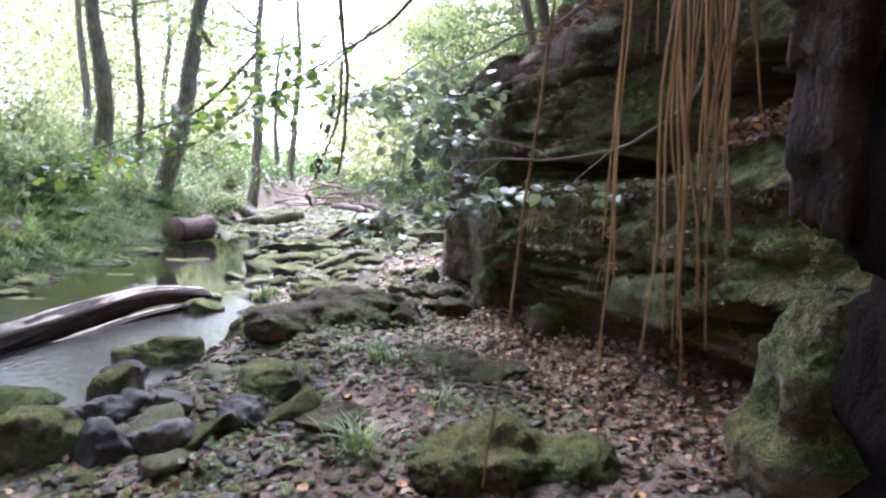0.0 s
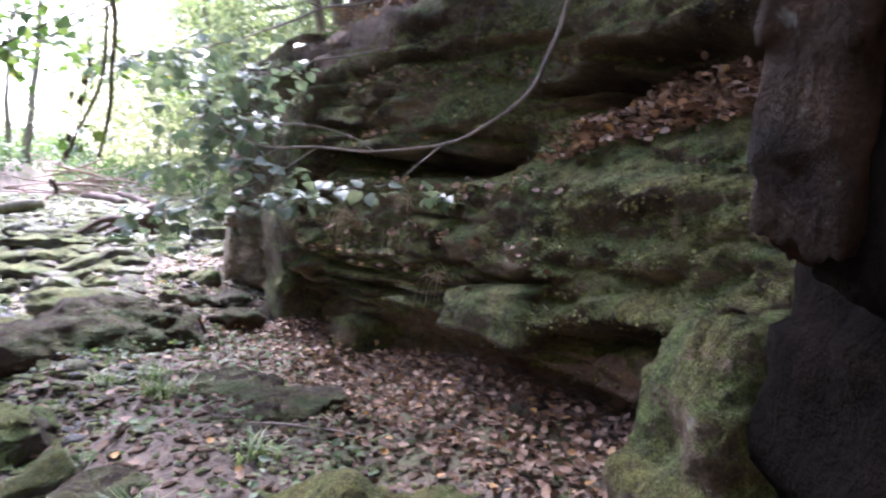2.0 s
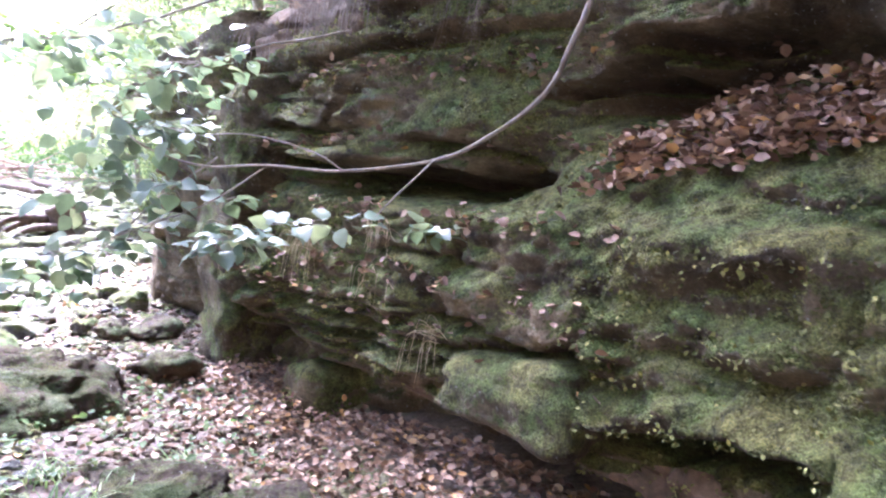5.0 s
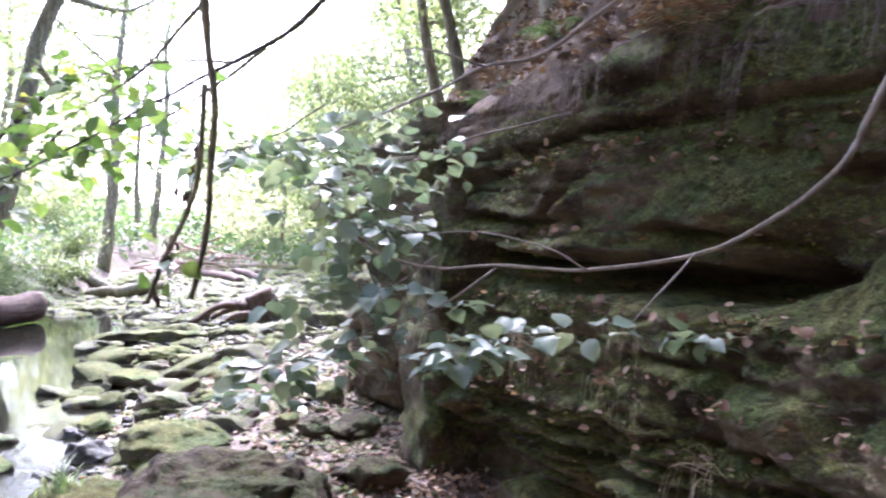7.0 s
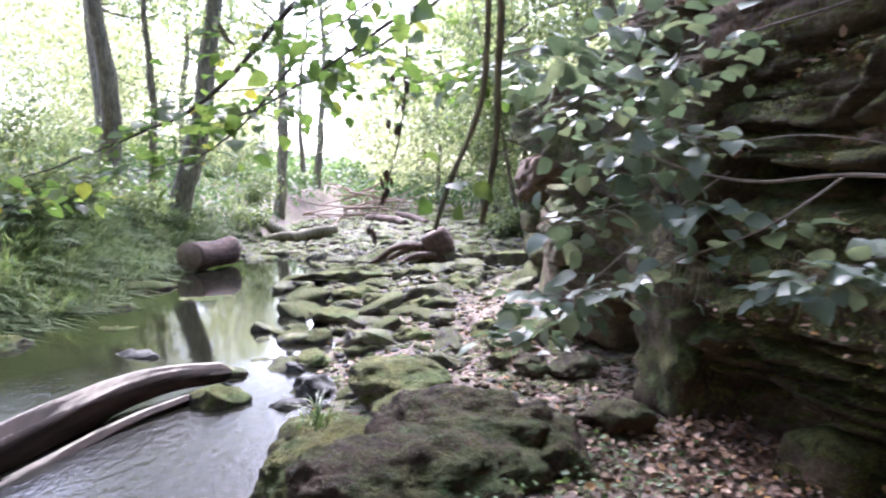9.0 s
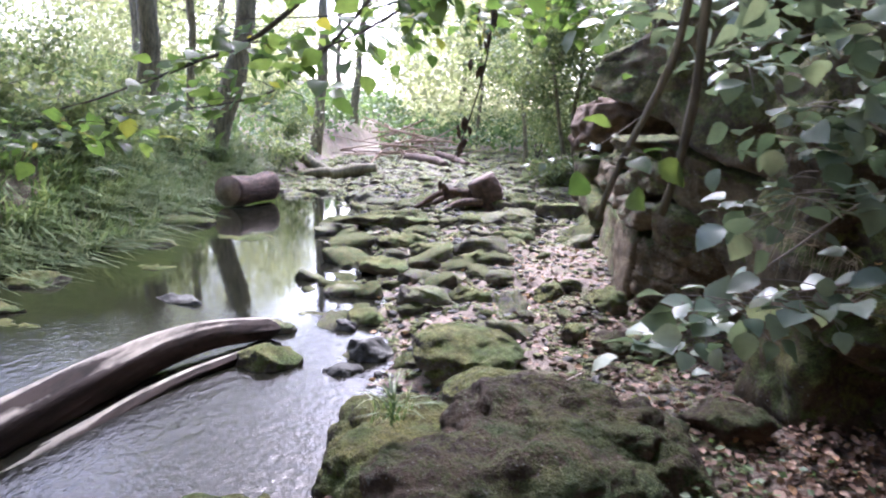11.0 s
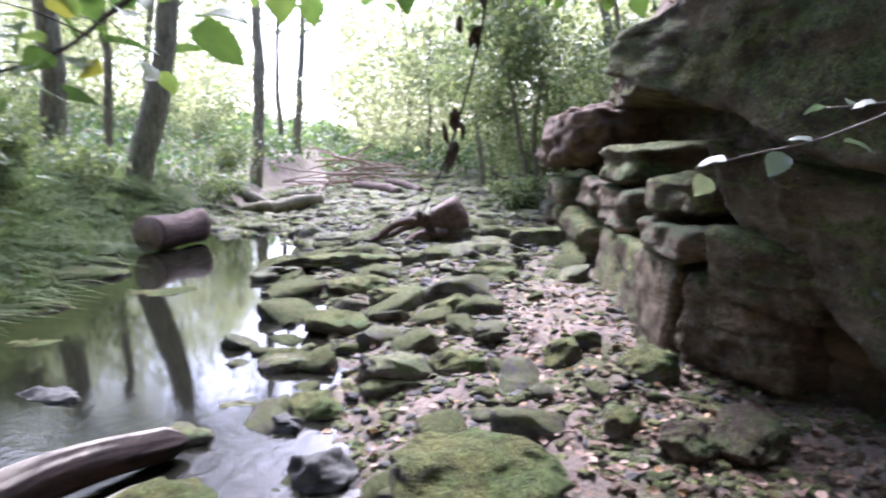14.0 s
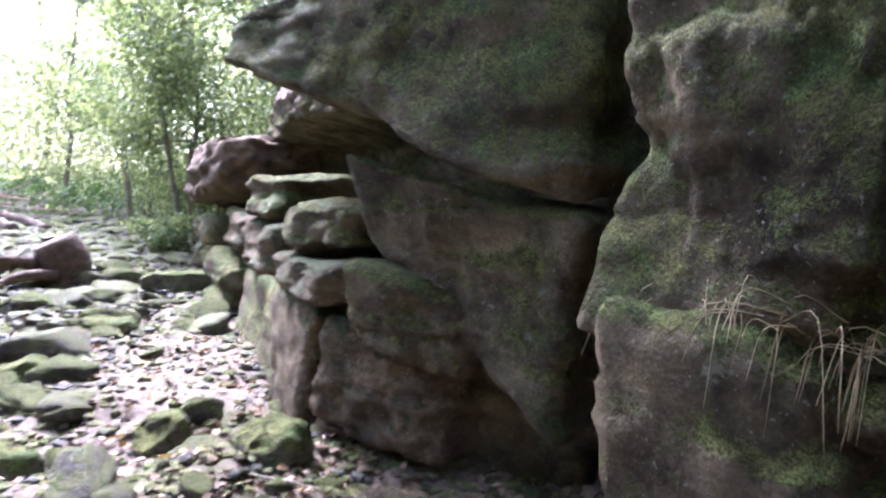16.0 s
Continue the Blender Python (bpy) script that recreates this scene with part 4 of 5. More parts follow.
MOSSY, GREY, EARTHY = "rounded stream boulder covered in yellow-green moss", "wet dark grey boulder in the stream margin", "brown earthy boulder with thin moss on the bank"
for k, (x, y, sx, sy, sz, mat, turn) in enumerate([
    (-1.05, 2.95, 0.24, 0.22, 0.17, BOULDER, 10), (-0.70, 2.92, 0.14, 0.17, 0.15, WET_STONE, 30), (-0.45, 3.05, 0.17, 0.15, 0.13, WET_STONE, 0), (-1.22, 4.05, 0.18, 0.20, 0.17, BOULDER, 20),
    (-1.45, 5.30, 0.40, 0.28, 0.16, BOULDER, 25), (-0.10, 3.90, 0.26, 0.34, 0.16, BOULDER, -25), (-0.10, 3.35, 0.16, 0.17, 0.10, WET_STONE, 15), (-1.95, 4.00, 0.36, 0.25, 0.12, BOULDER, 0),
    (-1.80, 3.10, 0.30, 0.24, 0.14, BOULDER, 40), (-0.95, 3.55, 0.17, 0.15, 0.13, WET_STONE, 60), (-0.62, 3.55, 0.13, 0.16, 0.10, WET_STONE, 10), (-1.55, 4.75, 0.22, 0.16, 0.10, WET_STONE, 0),
    (-0.44, 7.25, 0.43, 0.30, 0.16, BOULDER, 5), (-1.24, 7.72, 0.17, 0.15, 0.14, WET_STONE, 20), (-1.92, 7.40, 0.22, 0.17, 0.14, BOULDER, 35), (-1.35, 7.35, 0.14, 0.10, 0.07, WET_STONE, 0),
    (0.58, 5.72, 0.17, 0.15, 0.14, EARTH_ROCK, 0), (-0.25, 6.62, 0.34, 0.24, 0.15, BOULDER, 10),
    (0.95, 6.30, 0.24, 0.2, 0.12, EARTH_ROCK, 10), (0.45, 3.05, 0.24, 0.2, 0.05, EARTH_ROCK, 35), (1.25, 4.10, 0.34, 0.28, 0.05, EARTH_ROCK, 20), (0.9, 4.55, 0.30, 0.24, 0.05, EARTH_ROCK, -20),
    (-3.35, 8.90, 0.26, 0.15, 0.09, WET_STONE, -10), (-5.05, 9.15, 0.32, 0.24, 0.14, BOULDER, 10), (-4.30, 10.20, 0.36, 0.2, 0.05, BOULDER, 15), (-4.30, 7.80, 0.4, 0.14, 0.05, BOULDER, -10), (-4.20, 12.40, 0.45, 0.3, 0.07, BOULDER, 10),
    (-5.40, 11.45, 0.6, 0.3, 0.10, BOULDER, 5), (-5.7, 13.5, 0.55, 0.35, 0.12, BOULDER, 0), (-6.1, 14.3, 0.5, 0.4, 0.14, BOULDER, 25), (-5.45, 8.4, 0.2, 0.2, 0.14, BOULDER, 0), (-4.75, 8.1, 0.34, 0.2, 0.08, BOULDER, 30),
    (-1.87, 9.55, 0.24, 0.14, 0.09, STONE, 15), (-1.0, 9.10, 0.28, 0.2, 0.13, STONE, 0), (-0.56, 9.15, 0.2, 0.16, 0.12, BOULDER, 30), (-1.48, 8.65, 0.2, 0.18, 0.11, BOULDER, 10), (-1.62, 8.35, 0.12, 0.10, 0.10, WET_STONE, 0),
    (0.20, 9.20, 0.19, 0.14, 0.13, BOULDER, 40), (0.62, 8.60, 0.17, 0.16, 0.14, BOULDER, 15), (-0.6, 10.7, 0.26, 0.2, 0.12, BOULDER, 0), (-1.72, 12.1, 0.36, 0.26, 0.15, BOULDER, 20), (-1.7, 10.6, 0.34, 0.22, 0.13, BOULDER, -15),
    (-2.15, 8.2, 0.16, 0.14, 0.10, STONE, 30), (-2.0, 8.75, 0.14, 0.1, 0.06, STONE, 0), (0.55, 7.60, 0.14, 0.12, 0.10, EARTH_ROCK, 0), (0.30, 7.95, 0.13, 0.1, 0.08, BOULDER, 50), (0.75, 14.5, 0.62, 0.4, 0.22, BOULDER, 12),
    (-1.2, 11.4, 0.3, 0.22, 0.12, BOULDER, 22), (-2.3, 13.6, 0.9, 0.3, 0.10, BOULDER, 8), (-0.2, 11.9, 0.28, 0.2, 0.12, BOULDER, 12), (-0.9, 13.2, 0.3, 0.22, 0.12, BOULDER, 32), (0.9, 7.75, 0.3, 0.16, 0.1, EARTH_ROCK, 65)]):
    label = MOSSY if mat is BOULDER else GREY if mat is WET_STONE else EARTHY if mat is EARTH_ROCK else "pale flat stone at the edge of the stream"
    boulder(label, x, y, sx, sy, sz, mat, 300 + k, turn)



def mound(label, x, y, size, turn, seed, mat, lift=0.0):
    """A lumpy bank of earth grown over stones: knobs of several sizes, hollows between them."""
    v, f = rounded(44, 0.8)
    top = 0.5 + 0.5 * v[:, 2]
    q = v * np.array(size)
    nrm = v / np.linalg.norm(v, axis=1, keepdims=True)
    knob = 0.16 * np.abs(vnoise(q, 2.6, seed)) + 0.09 * np.abs(vnoise(q, 6.0, seed + 1)) + 0.035 * fbm(q, 13.0, seed + 2, 3, 0.6)
    q = q + nrm * (knob * (0.4 + 0.6 * top))[:, None] * np.array([1, 1, 0.75])
    ob = new("earth_mound", mesh_of("earth_mound", q, f, mat))
    ob.matrix_world = pose(x, y, float(ground_height(x, y)) + lift, 0, 0, turn)
    return tagged(ob, label, "earth mound")


mound("mossy earth mound at the water's edge", -0.70, 5.95, (0.33, 0.48, 0.26), 10, 351, MOUND, -0.07)
mound("lumpy brown earth mound grown over stones", 0.10, 5.98, (0.52, 0.36, 0.22), -8, 355, EARTH_ROCK, -0.06)
mound("flat-topped mossy bank of earth beside the path", 1.30, 2.60, (0.42, 0.20, 0.14), 4, 363, MOUND, -0.03)
mound("low earth hump between stones and path", -0.15, 5.45, (0.55, 0.30, 0.10), 15, 359, EARTH_ROCK)

SHAPES = []
for k in range(12):
    v, f = stone_shape(6 if k < 6 else 4, (1.0, g.uniform(0.55, 0.95), g.uniform(0.32, 0.7)), 500 + k, 0.5, 9, 0.14)
    for mat in (STONE, BOULDER, WET_STONE):
        SHAPES.append((mesh_of("stone", v, f, mat), mat))
g = np.random.default_rng(91)


def scatter(n, x0, x1, y0, y1):
    p = np.stack([g.uniform(x0, x1, n), g.uniform(y0, y1, n)], -1)
    path = np.abs(p[:, 0] - 0.35) < 0.42
    return p[(p[:, 0] > edge_right(p[:, 1]) - 0.45) & (p[:, 0] < 1.0) & ~(path & (g.random(n) < 0.6) & (p[:, 1] > 6.5) & (p[:, 1] < 12))]


spots = np.vstack([scatter(170, -3.5, 0.9, 7.4, 11.0), scatter(240, -5.0, 0.9, 11.0, 17.0), scatter(60, -1.6, 0.2, 2.6, 5.2)])[:298]
for x, y in spots:
    wet = x < edge_right(y) + 0.35
    me, mat = SHAPES[int(g.integers(0, 12)) * 3 + (int(g.choice([1, 2, 2, 0])) if wet and y < 9 else int(g.choice([0, 1, 1, 1, 0, 1])))]
    s = (0.05 + 0.17 * g.random() ** 2.2) if y < 11 else (0.08 + 0.30 * g.random() ** 2.4)
    ob = child("stone", me, ground)
    z = max(float(ground_height(x, y)), -0.05)
    ob.matrix_world = pose(x, y, z + 0.10 * s, g.uniform(-20, 20), g.uniform(-20, 20), g.uniform(0, 360)) @ Matrix.Scale(s, 4)



def gravel(name, label, spots, sizes, mats, seed):
    r = np.random.default_rng(seed)
    m = len(spots)
    v0, f0 = rounded_cheap
    a = r.uniform(0, 2 * math.pi, m)
    c, s = np.cos(a), np.sin(a)
    scale = np.stack([r.uniform(0.7, 1.2, m), r.uniform(0.5, 0.9, m), r.uniform(0.25, 0.6, m)], -1) * sizes[:, None]
    loc = v0[None] * (1 + 0.25 * r.uniform(-1, 1, (m, len(v0), 1))) * scale[:, None]
    w = np.stack([loc[..., 0] * c[:, None] - loc[..., 1] * s[:, None], loc[..., 0] * s[:, None] + loc[..., 1] * c[:, None], loc[..., 2]], -1)
    z = ground_height(spots[:, 0], spots[:, 1])
    w = w + np.stack([spots[:, 0], spots[:, 1], z + 0.15 * scale[:, 2]], -1)[:, None]
    fs = (np.array(f0)[None] + (np.arange(m) * len(v0))[:, None, None]).reshape(-1, len(f0[0]))
    me = mesh_of(name, w.reshape(-1, 3), fs, mats, False)
    me.polygons.foreach_set("material_index", np.repeat(r.integers(0, len(mats), m), len(f0)).astype(np.int32))
    return tagged(new(name, me), label, "gravel", kind="stuff")


cheap = []
for a in range(3):
    for sgn in (-1, 1):
        p = [0.0, 0.0, 0.0]
        p[a] = sgn
        cheap.append(p)
for sx in (-1, 1):
    for sy in (-1, 1):
        for sz in (-1, 1):
            cheap.append([0.62 * sx, 0.62 * sy, 0.62 * sz])
cheap_f = []
for a in range(3):
    for k, sgn in enumerate((-1, 1)):
        b, c = (a + 1) % 3, (a + 2) % 3
        ring = []
        for q, w in ((-1, -1), (1, -1), (1, 1), (-1, 1)):
            s3 = [0, 0, 0]
            s3[a], s3[b], s3[c] = sgn, q, w
            ring.append(6 + (s3[0] > 0) * 4 + (s3[1] > 0) * 2 + (s3[2] > 0))
        if sgn < 0:
            ring = ring[::-1]
        for i in range(4):
            cheap_f.append((2 * a + k, ring[i], ring[(i + 1) % 4]))
rounded_cheap = (np.array(cheap, float), cheap_f)
sp = np.vstack([scatter(5200, -3.2, 1.0, 6.4, 11.5), scatter(5200, -5.5, 1.0, 11.5, 19.0), scatter(2600, -1.7, 0.35, 2.2, 5.6)])
gravel("gravel", "grey and brown gravel and pebbles on the stream bar", sp, np.where(sp[:, 1] > 11.5, g.uniform(0.03, 0.11, len(sp)), g.uniform(0.015, 0.055, len(sp))), [STONE, WET_STONE, BOULDER, STONE], 92)
sp = np.stack([g.uniform(-7.5, 1.2, 2600), g.uniform(18, 32, 2600)], -1)
gravel("cobbles", "bright cobbles of the shallow riffle upstream", sp, g.uniform(0.06, 0.28, len(sp)), [STONE, STONE, BOULDER], 93)

# ---------------------------------------------------------------- driftwood, logs and stump
drift = empty("driftwood_log", (-2.6, 6.2, 0.1))
loc = np.array(drift.location)


def split_log(points, r0, r1, seed, flat=0.9):
    """A weathered trunk: long ribs and splits run along it, one side torn open to a flat face."""
    c = smooth_path(points, 16)
    m, sides = len(c), 40
    tan = np.gradient(c, axis=0)
    tan /= np.linalg.norm(tan, axis=1, keepdims=True)
    u = np.cross(tan, (0, 0, 1.0))
    u /= np.linalg.norm(u, axis=1, keepdims=True)
    w = np.cross(u, tan)
    along = np.linspace(0, 1, m)
    a = np.linspace(0, 2 * math.pi, sides, endpoint=False)
    A, T = np.meshgrid(a, along)
    A = A + 0.5 * T
    length = float(np.linalg.norm(np.diff(c, axis=0), axis=1).sum())
    q = np.stack([2.2 * np.cos(A), 2.2 * np.sin(A), T * length * 0.55], -1)
    rib = 0.22 * vnoise(q, 0.8, seed) + 0.10 * vnoise(q * (2.4, 2.4, 0.8), 1.0, seed + 1) + 0.05 * vnoise(q * (7, 7, 1.5), 1.0, seed + 2)
    slit = np.clip(1 - np.abs(vnoise(q * (1.6, 1.6, 0.45), 1.0, seed + 5)) * 9, 0, 1)
    torn = np.clip(np.cos(A - 2.5 - 0.3 * np.sin(3 * T)) - 0.55, 0, 1)
    r = (r0 + (r1 - r0) * T) * (1 + rib - 0.08 * slit - 0.6 * torn)
    r[-3:] *= np.array([0.85, 0.6, 0.25])[:, None]
    ring = c[:, None] + np.cos(A)[..., None] * u[:, None] * r[..., None] + flat * np.sin(A)[..., None] * w[:, None] * r[..., None]
    f = [(i * sides + j, i * sides + (j + 1) % sides, (i + 1) * sides + (j + 1) % sides, (i + 1) * sides + j) for i in range(m - 1) for j in range(sides)]
    f.append(tuple(range((m - 1) * sides, m * sides)))
    f.append(tuple(range(sides))[::-1])
    return ring.reshape(-1, 3), f


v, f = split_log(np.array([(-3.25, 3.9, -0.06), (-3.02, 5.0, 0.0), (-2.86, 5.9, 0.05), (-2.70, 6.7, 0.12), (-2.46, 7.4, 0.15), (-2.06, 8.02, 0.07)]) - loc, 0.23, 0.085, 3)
child("trunk", mesh_of("trunk", v, f, DRIFT), drift, "bleached upper side, dark wet underside with its shade in the colour")
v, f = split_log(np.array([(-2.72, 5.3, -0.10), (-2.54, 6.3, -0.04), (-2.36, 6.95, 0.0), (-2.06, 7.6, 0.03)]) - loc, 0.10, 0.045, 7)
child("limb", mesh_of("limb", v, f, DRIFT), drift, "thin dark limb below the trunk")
tagged(drift, "long weathered driftwood log lying across the water's edge", "log")

log = empty("sawn_log", (-5.66, 16.3, 0.32))
v, f = tube([(-0.17, -0.70, 0), (0, 0, 0.0), (0.17, 0.70, 0.02)], 0.31, 0.30, 24, 0.015, 8, 6)
me = mesh_of("bark", v, f[:-48] + f[-48:], [RED_BARK, CUT_WOOD])
me.polygons.foreach_set("material_index", [1 if len(p.vertices) == 3 else 0 for p in me.polygons])
child("bark", me, log, "round sawn trunk with ridged reddish bark")
tagged(log, "thick sawn trunk section lying at the pool's edge", "log")

stump = empty("broken_stump", (-0.95, 15.6, 0.25))
v, f = tube([(0.25, 0, -0.2), (0.15, 0, 0.25), (0.0, 0.0, 0.55)], 0.32, 0.24, 12, 0.1, 14, 6)
child("trunk", mesh_of("trunk", v, f, RED_BARK), stump)
for k, (a, b) in enumerate((((-0.1, 0, 0.25), (-1.1, -0.3, -0.05)), ((0.1, -0.2, 0.1), (-0.6, -0.9, -0.1)), ((0, 0.1, 0.2), (-0.9, 0.4, 0.0)))):
    v, f = tube([a, ((a[0] + b[0]) / 2, (a[1] + b[1]) / 2, a[2] + 0.02), b], 0.09, 0.04, 7, 0.04, 20 + k)
    child("root", mesh_of("root", v, f, RED_BARK), stump)
tagged(stump, "broken reddish stump with roots lying on the stones", "stump")

for k, (x0, y0, x1, y1, r) in enumerate([(-8.2, 24.6, -6.2, 24.0, 0.2), (-6.6, 23.2, -5.3, 22.6, 0.17), (-9.5, 27.5, -7.3, 26.0, 0.22), (-5.6, 22.6, -4.3, 22.4, 0.2), (-4.2, 27.5, -2.4, 24.0, 0.16), (-3.2, 28.0, -1.8, 25.5, 0.14)]):
    ob = empty("fallen_log", ((x0 + x1) / 2, (y0 + y1) / 2, 0))
    c = np.array(ob.location)
    za, zb = float(ground_height(x0, y0)) + r * 0.8, float(ground_height(x1, y1)) + r * 0.8
    v, f = tube(np.array([(x0, y0, za), ((x0 + x1) / 2, (y0 + y1) / 2, (za + zb) / 2 + 0.05), (x1, y1, zb)]) - c, r, r * 0.8, 10, 0.05, 30 + k)
    child("trunk", mesh_of("trunk", v, f, BARK if k < 4 else RED_BARK), ob)
    tagged(ob, "fallen log wedged across the stones upstream", "log")


# a heap of washed-up brushwood where the stream bends out of sight
heap = empty("brushwood_heap", on_ground(-4.4, 28.0))
g = np.random.default_rng(57)
for k in range(46):
    a, lift = g.uniform(0, math.pi), 1.1 * g.random() ** 1.5
    d = np.array([math.cos(a), 0.6 * math.sin(a), g.normal() * 0.22]) * g.uniform(0.6, 1.6)
    c = np.array([g.normal() * 0.9, g.normal() * 0.6, 0.06 + lift + abs(d[2]) * 0.5])
    v, f = tube([c - d, c + g.normal(size=3) * 0.08, c + d], g.uniform(0.018, 0.05), 0.012, 5, 0.04, 1500 + k, 4)
    child("stick", mesh_of("stick", v, f, BRUSH), heap)
tagged(heap, "heap of pale reddish-brown brushwood washed up on the stones", "brushwood")


# ---------------------------------------------------------------- hazel branches with leaves
def hazel(label, paths, bark, spots, seed, leaf=0.08, droop=0.25, mat=None):
    """One hazel branch: tapered shoots, and flat rounded leaves along its leafy stretches."""
    r = np.random.default_rng(seed)
    first = np.array(paths[0][0][0], float)
    thing = empty("hazel_branch", first)
    for k, (pts, r0, r1) in enumerate(paths):
        v, f = tube(np.array(pts, float) - first, r0, r1, 6, 0.012, seed + k, 8)
        child("shoot", mesh_of("shoot", v, f, bark), thing)
    at, ahead, size = [], [], []
    twigs = []
    for pts, n, reach in spots:
        c = smooth_path(pts, 10)
        for _ in range(n):
            p = c[r.integers(0, len(c))]
            d = r.normal(size=3) * np.array([1, 1, 0.25]) + np.array([0, 0, -droop])
            d /= np.linalg.norm(d)
            q = p + d * reach * r.uniform(0.1, 1.0)
            if r.random() < 0.35:
                twigs.append(tube(np.array([p, (p + q) / 2 + (0, 0, 0.01), q]) - first, 0.0022, 0.0012, 4, 0, 0, 3))
            at.append(q)
            ahead.append(d + r.normal(size=3) * 0.35)
            size.append(leaf * r.uniform(0.55, 1.15))
    if at:
        up = r.normal(size=(len(at), 3)) * 0.33 + np.array([0, 0, 1.0])
        v, f = leaves(np.array(at) - first, size, ahead, up)
        child("foliage", mesh_of("foliage", v, f, mat or HAZEL), thing)
    if twigs:
        v, f = join(twigs)
        tagged(child("twig", mesh_of("twig", v, f, bark), thing), kind="stuff")
    return tagged(thing, label, "branch")


PALE_BRANCH = [(2.78, 3.95, 3.1), (2.70, 4.05, 2.59), (2.63, 4.10, 2.34), (2.54, 4.20, 2.09), (2.32, 4.30, 1.90), (2.11, 4.40, 1.78), (1.71, 4.50, 1.71), (1.37, 4.62, 1.71), (1.13, 4.70, 1.70), (0.87, 4.85, 1.76), (0.73, 5.0, 1.88)]
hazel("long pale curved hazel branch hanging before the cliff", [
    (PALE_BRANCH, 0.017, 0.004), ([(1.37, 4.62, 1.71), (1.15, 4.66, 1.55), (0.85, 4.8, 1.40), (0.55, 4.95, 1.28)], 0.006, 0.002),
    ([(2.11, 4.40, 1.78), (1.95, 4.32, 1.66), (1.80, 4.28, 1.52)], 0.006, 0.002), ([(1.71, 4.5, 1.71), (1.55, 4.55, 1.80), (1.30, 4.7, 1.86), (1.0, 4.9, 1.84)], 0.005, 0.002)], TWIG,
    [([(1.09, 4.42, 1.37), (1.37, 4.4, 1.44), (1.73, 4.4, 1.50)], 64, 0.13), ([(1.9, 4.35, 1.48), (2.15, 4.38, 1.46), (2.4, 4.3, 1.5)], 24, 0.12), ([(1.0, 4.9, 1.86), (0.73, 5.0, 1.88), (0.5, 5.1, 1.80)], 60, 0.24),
     ([(0.95, 4.75, 1.45), (0.62, 4.9, 1.30), (0.3, 4.95, 1.24)], 55, 0.24), ([(1.2, 4.7, 1.55), (0.85, 4.85, 1.62), (0.5, 5.1, 1.55)], 50, 0.2), ([(0.75, 4.9, 1.35), (0.45, 5.0, 1.2), (0.25, 5.1, 1.05)], 30, 0.2)], 701, 0.095, mat=SKYLIT_HAZEL)
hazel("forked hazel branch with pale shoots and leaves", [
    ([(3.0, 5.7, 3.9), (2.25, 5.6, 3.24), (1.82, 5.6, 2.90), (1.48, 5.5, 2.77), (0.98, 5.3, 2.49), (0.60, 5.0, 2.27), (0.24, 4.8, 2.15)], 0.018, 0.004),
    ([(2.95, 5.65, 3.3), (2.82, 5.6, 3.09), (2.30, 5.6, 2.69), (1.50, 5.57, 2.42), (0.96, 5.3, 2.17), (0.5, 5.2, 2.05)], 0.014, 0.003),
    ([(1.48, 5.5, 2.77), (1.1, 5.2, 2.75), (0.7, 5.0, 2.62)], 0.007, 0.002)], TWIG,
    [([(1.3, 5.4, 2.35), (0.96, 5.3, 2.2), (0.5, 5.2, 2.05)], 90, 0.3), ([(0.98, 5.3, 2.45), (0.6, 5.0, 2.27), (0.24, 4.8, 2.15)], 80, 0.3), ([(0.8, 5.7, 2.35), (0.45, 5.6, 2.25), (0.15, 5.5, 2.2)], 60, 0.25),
     ([(1.05, 5.2, 1.95), (0.8, 5.1, 1.75), (0.62, 5.0, 1.55)], 60, 0.25), ([(1.2, 5.9, 2.2), (0.9, 6.1, 2.1), (0.6, 6.2, 2.1)], 40, 0.22)], 711, 0.095, mat=SKYLIT_HAZEL)
hazel("two dark drooping hazel stems hanging straight down", [
    ([(0.10, 4.75, 3.8), (0.17, 4.6, 2.84), (0.20, 4.6, 2.54), (0.23, 4.6, 2.28), (0.21, 4.6, 1.84), (0.16, 4.6, 1.56)], 0.021, 0.010),
    ([(0.19, 4.6, 2.38), (0.17, 4.6, 2.01), (0.08, 4.6, 1.75), (0.01, 4.6, 1.54)], 0.013, 0.008), ([(0.18, 4.6, 2.7), (-0.1, 4.75, 2.45), (-0.5, 5.0, 2.25)], 0.009, 0.003)], BARK,
    [([(0.1, 4.6, 1.9), (0.02, 4.6, 1.6)], 8, 0.12), ([(-0.1, 4.75, 2.45), (-0.5, 5.0, 2.25)], 16, 0.2)], 721, 0.09)
hazel("dark arching hazel branch over the stream", [
    ([(0.9, 4.9, 3.2), (0.52, 5.2, 2.86), (0.2, 5.3, 2.66), (-0.2, 5.4, 2.45), (-0.75, 5.5, 2.15), (-1.2, 5.6, 1.95)], 0.016, 0.003),
    ([(0.2, 5.3, 2.66), (-0.3, 5.6, 2.7), (-0.8, 5.9, 2.6)], 0.008, 0.002)], TWIG_DARK,
    [([(-0.2, 5.4, 2.45), (-0.75, 5.5, 2.15), (-1.2, 5.6, 1.95)], 80, 0.28), ([(-0.3, 5.6, 2.7), (-0.8, 5.9, 2.6), (-1.3, 6.0, 2.4)], 90, 0.35)], 731, 0.095)
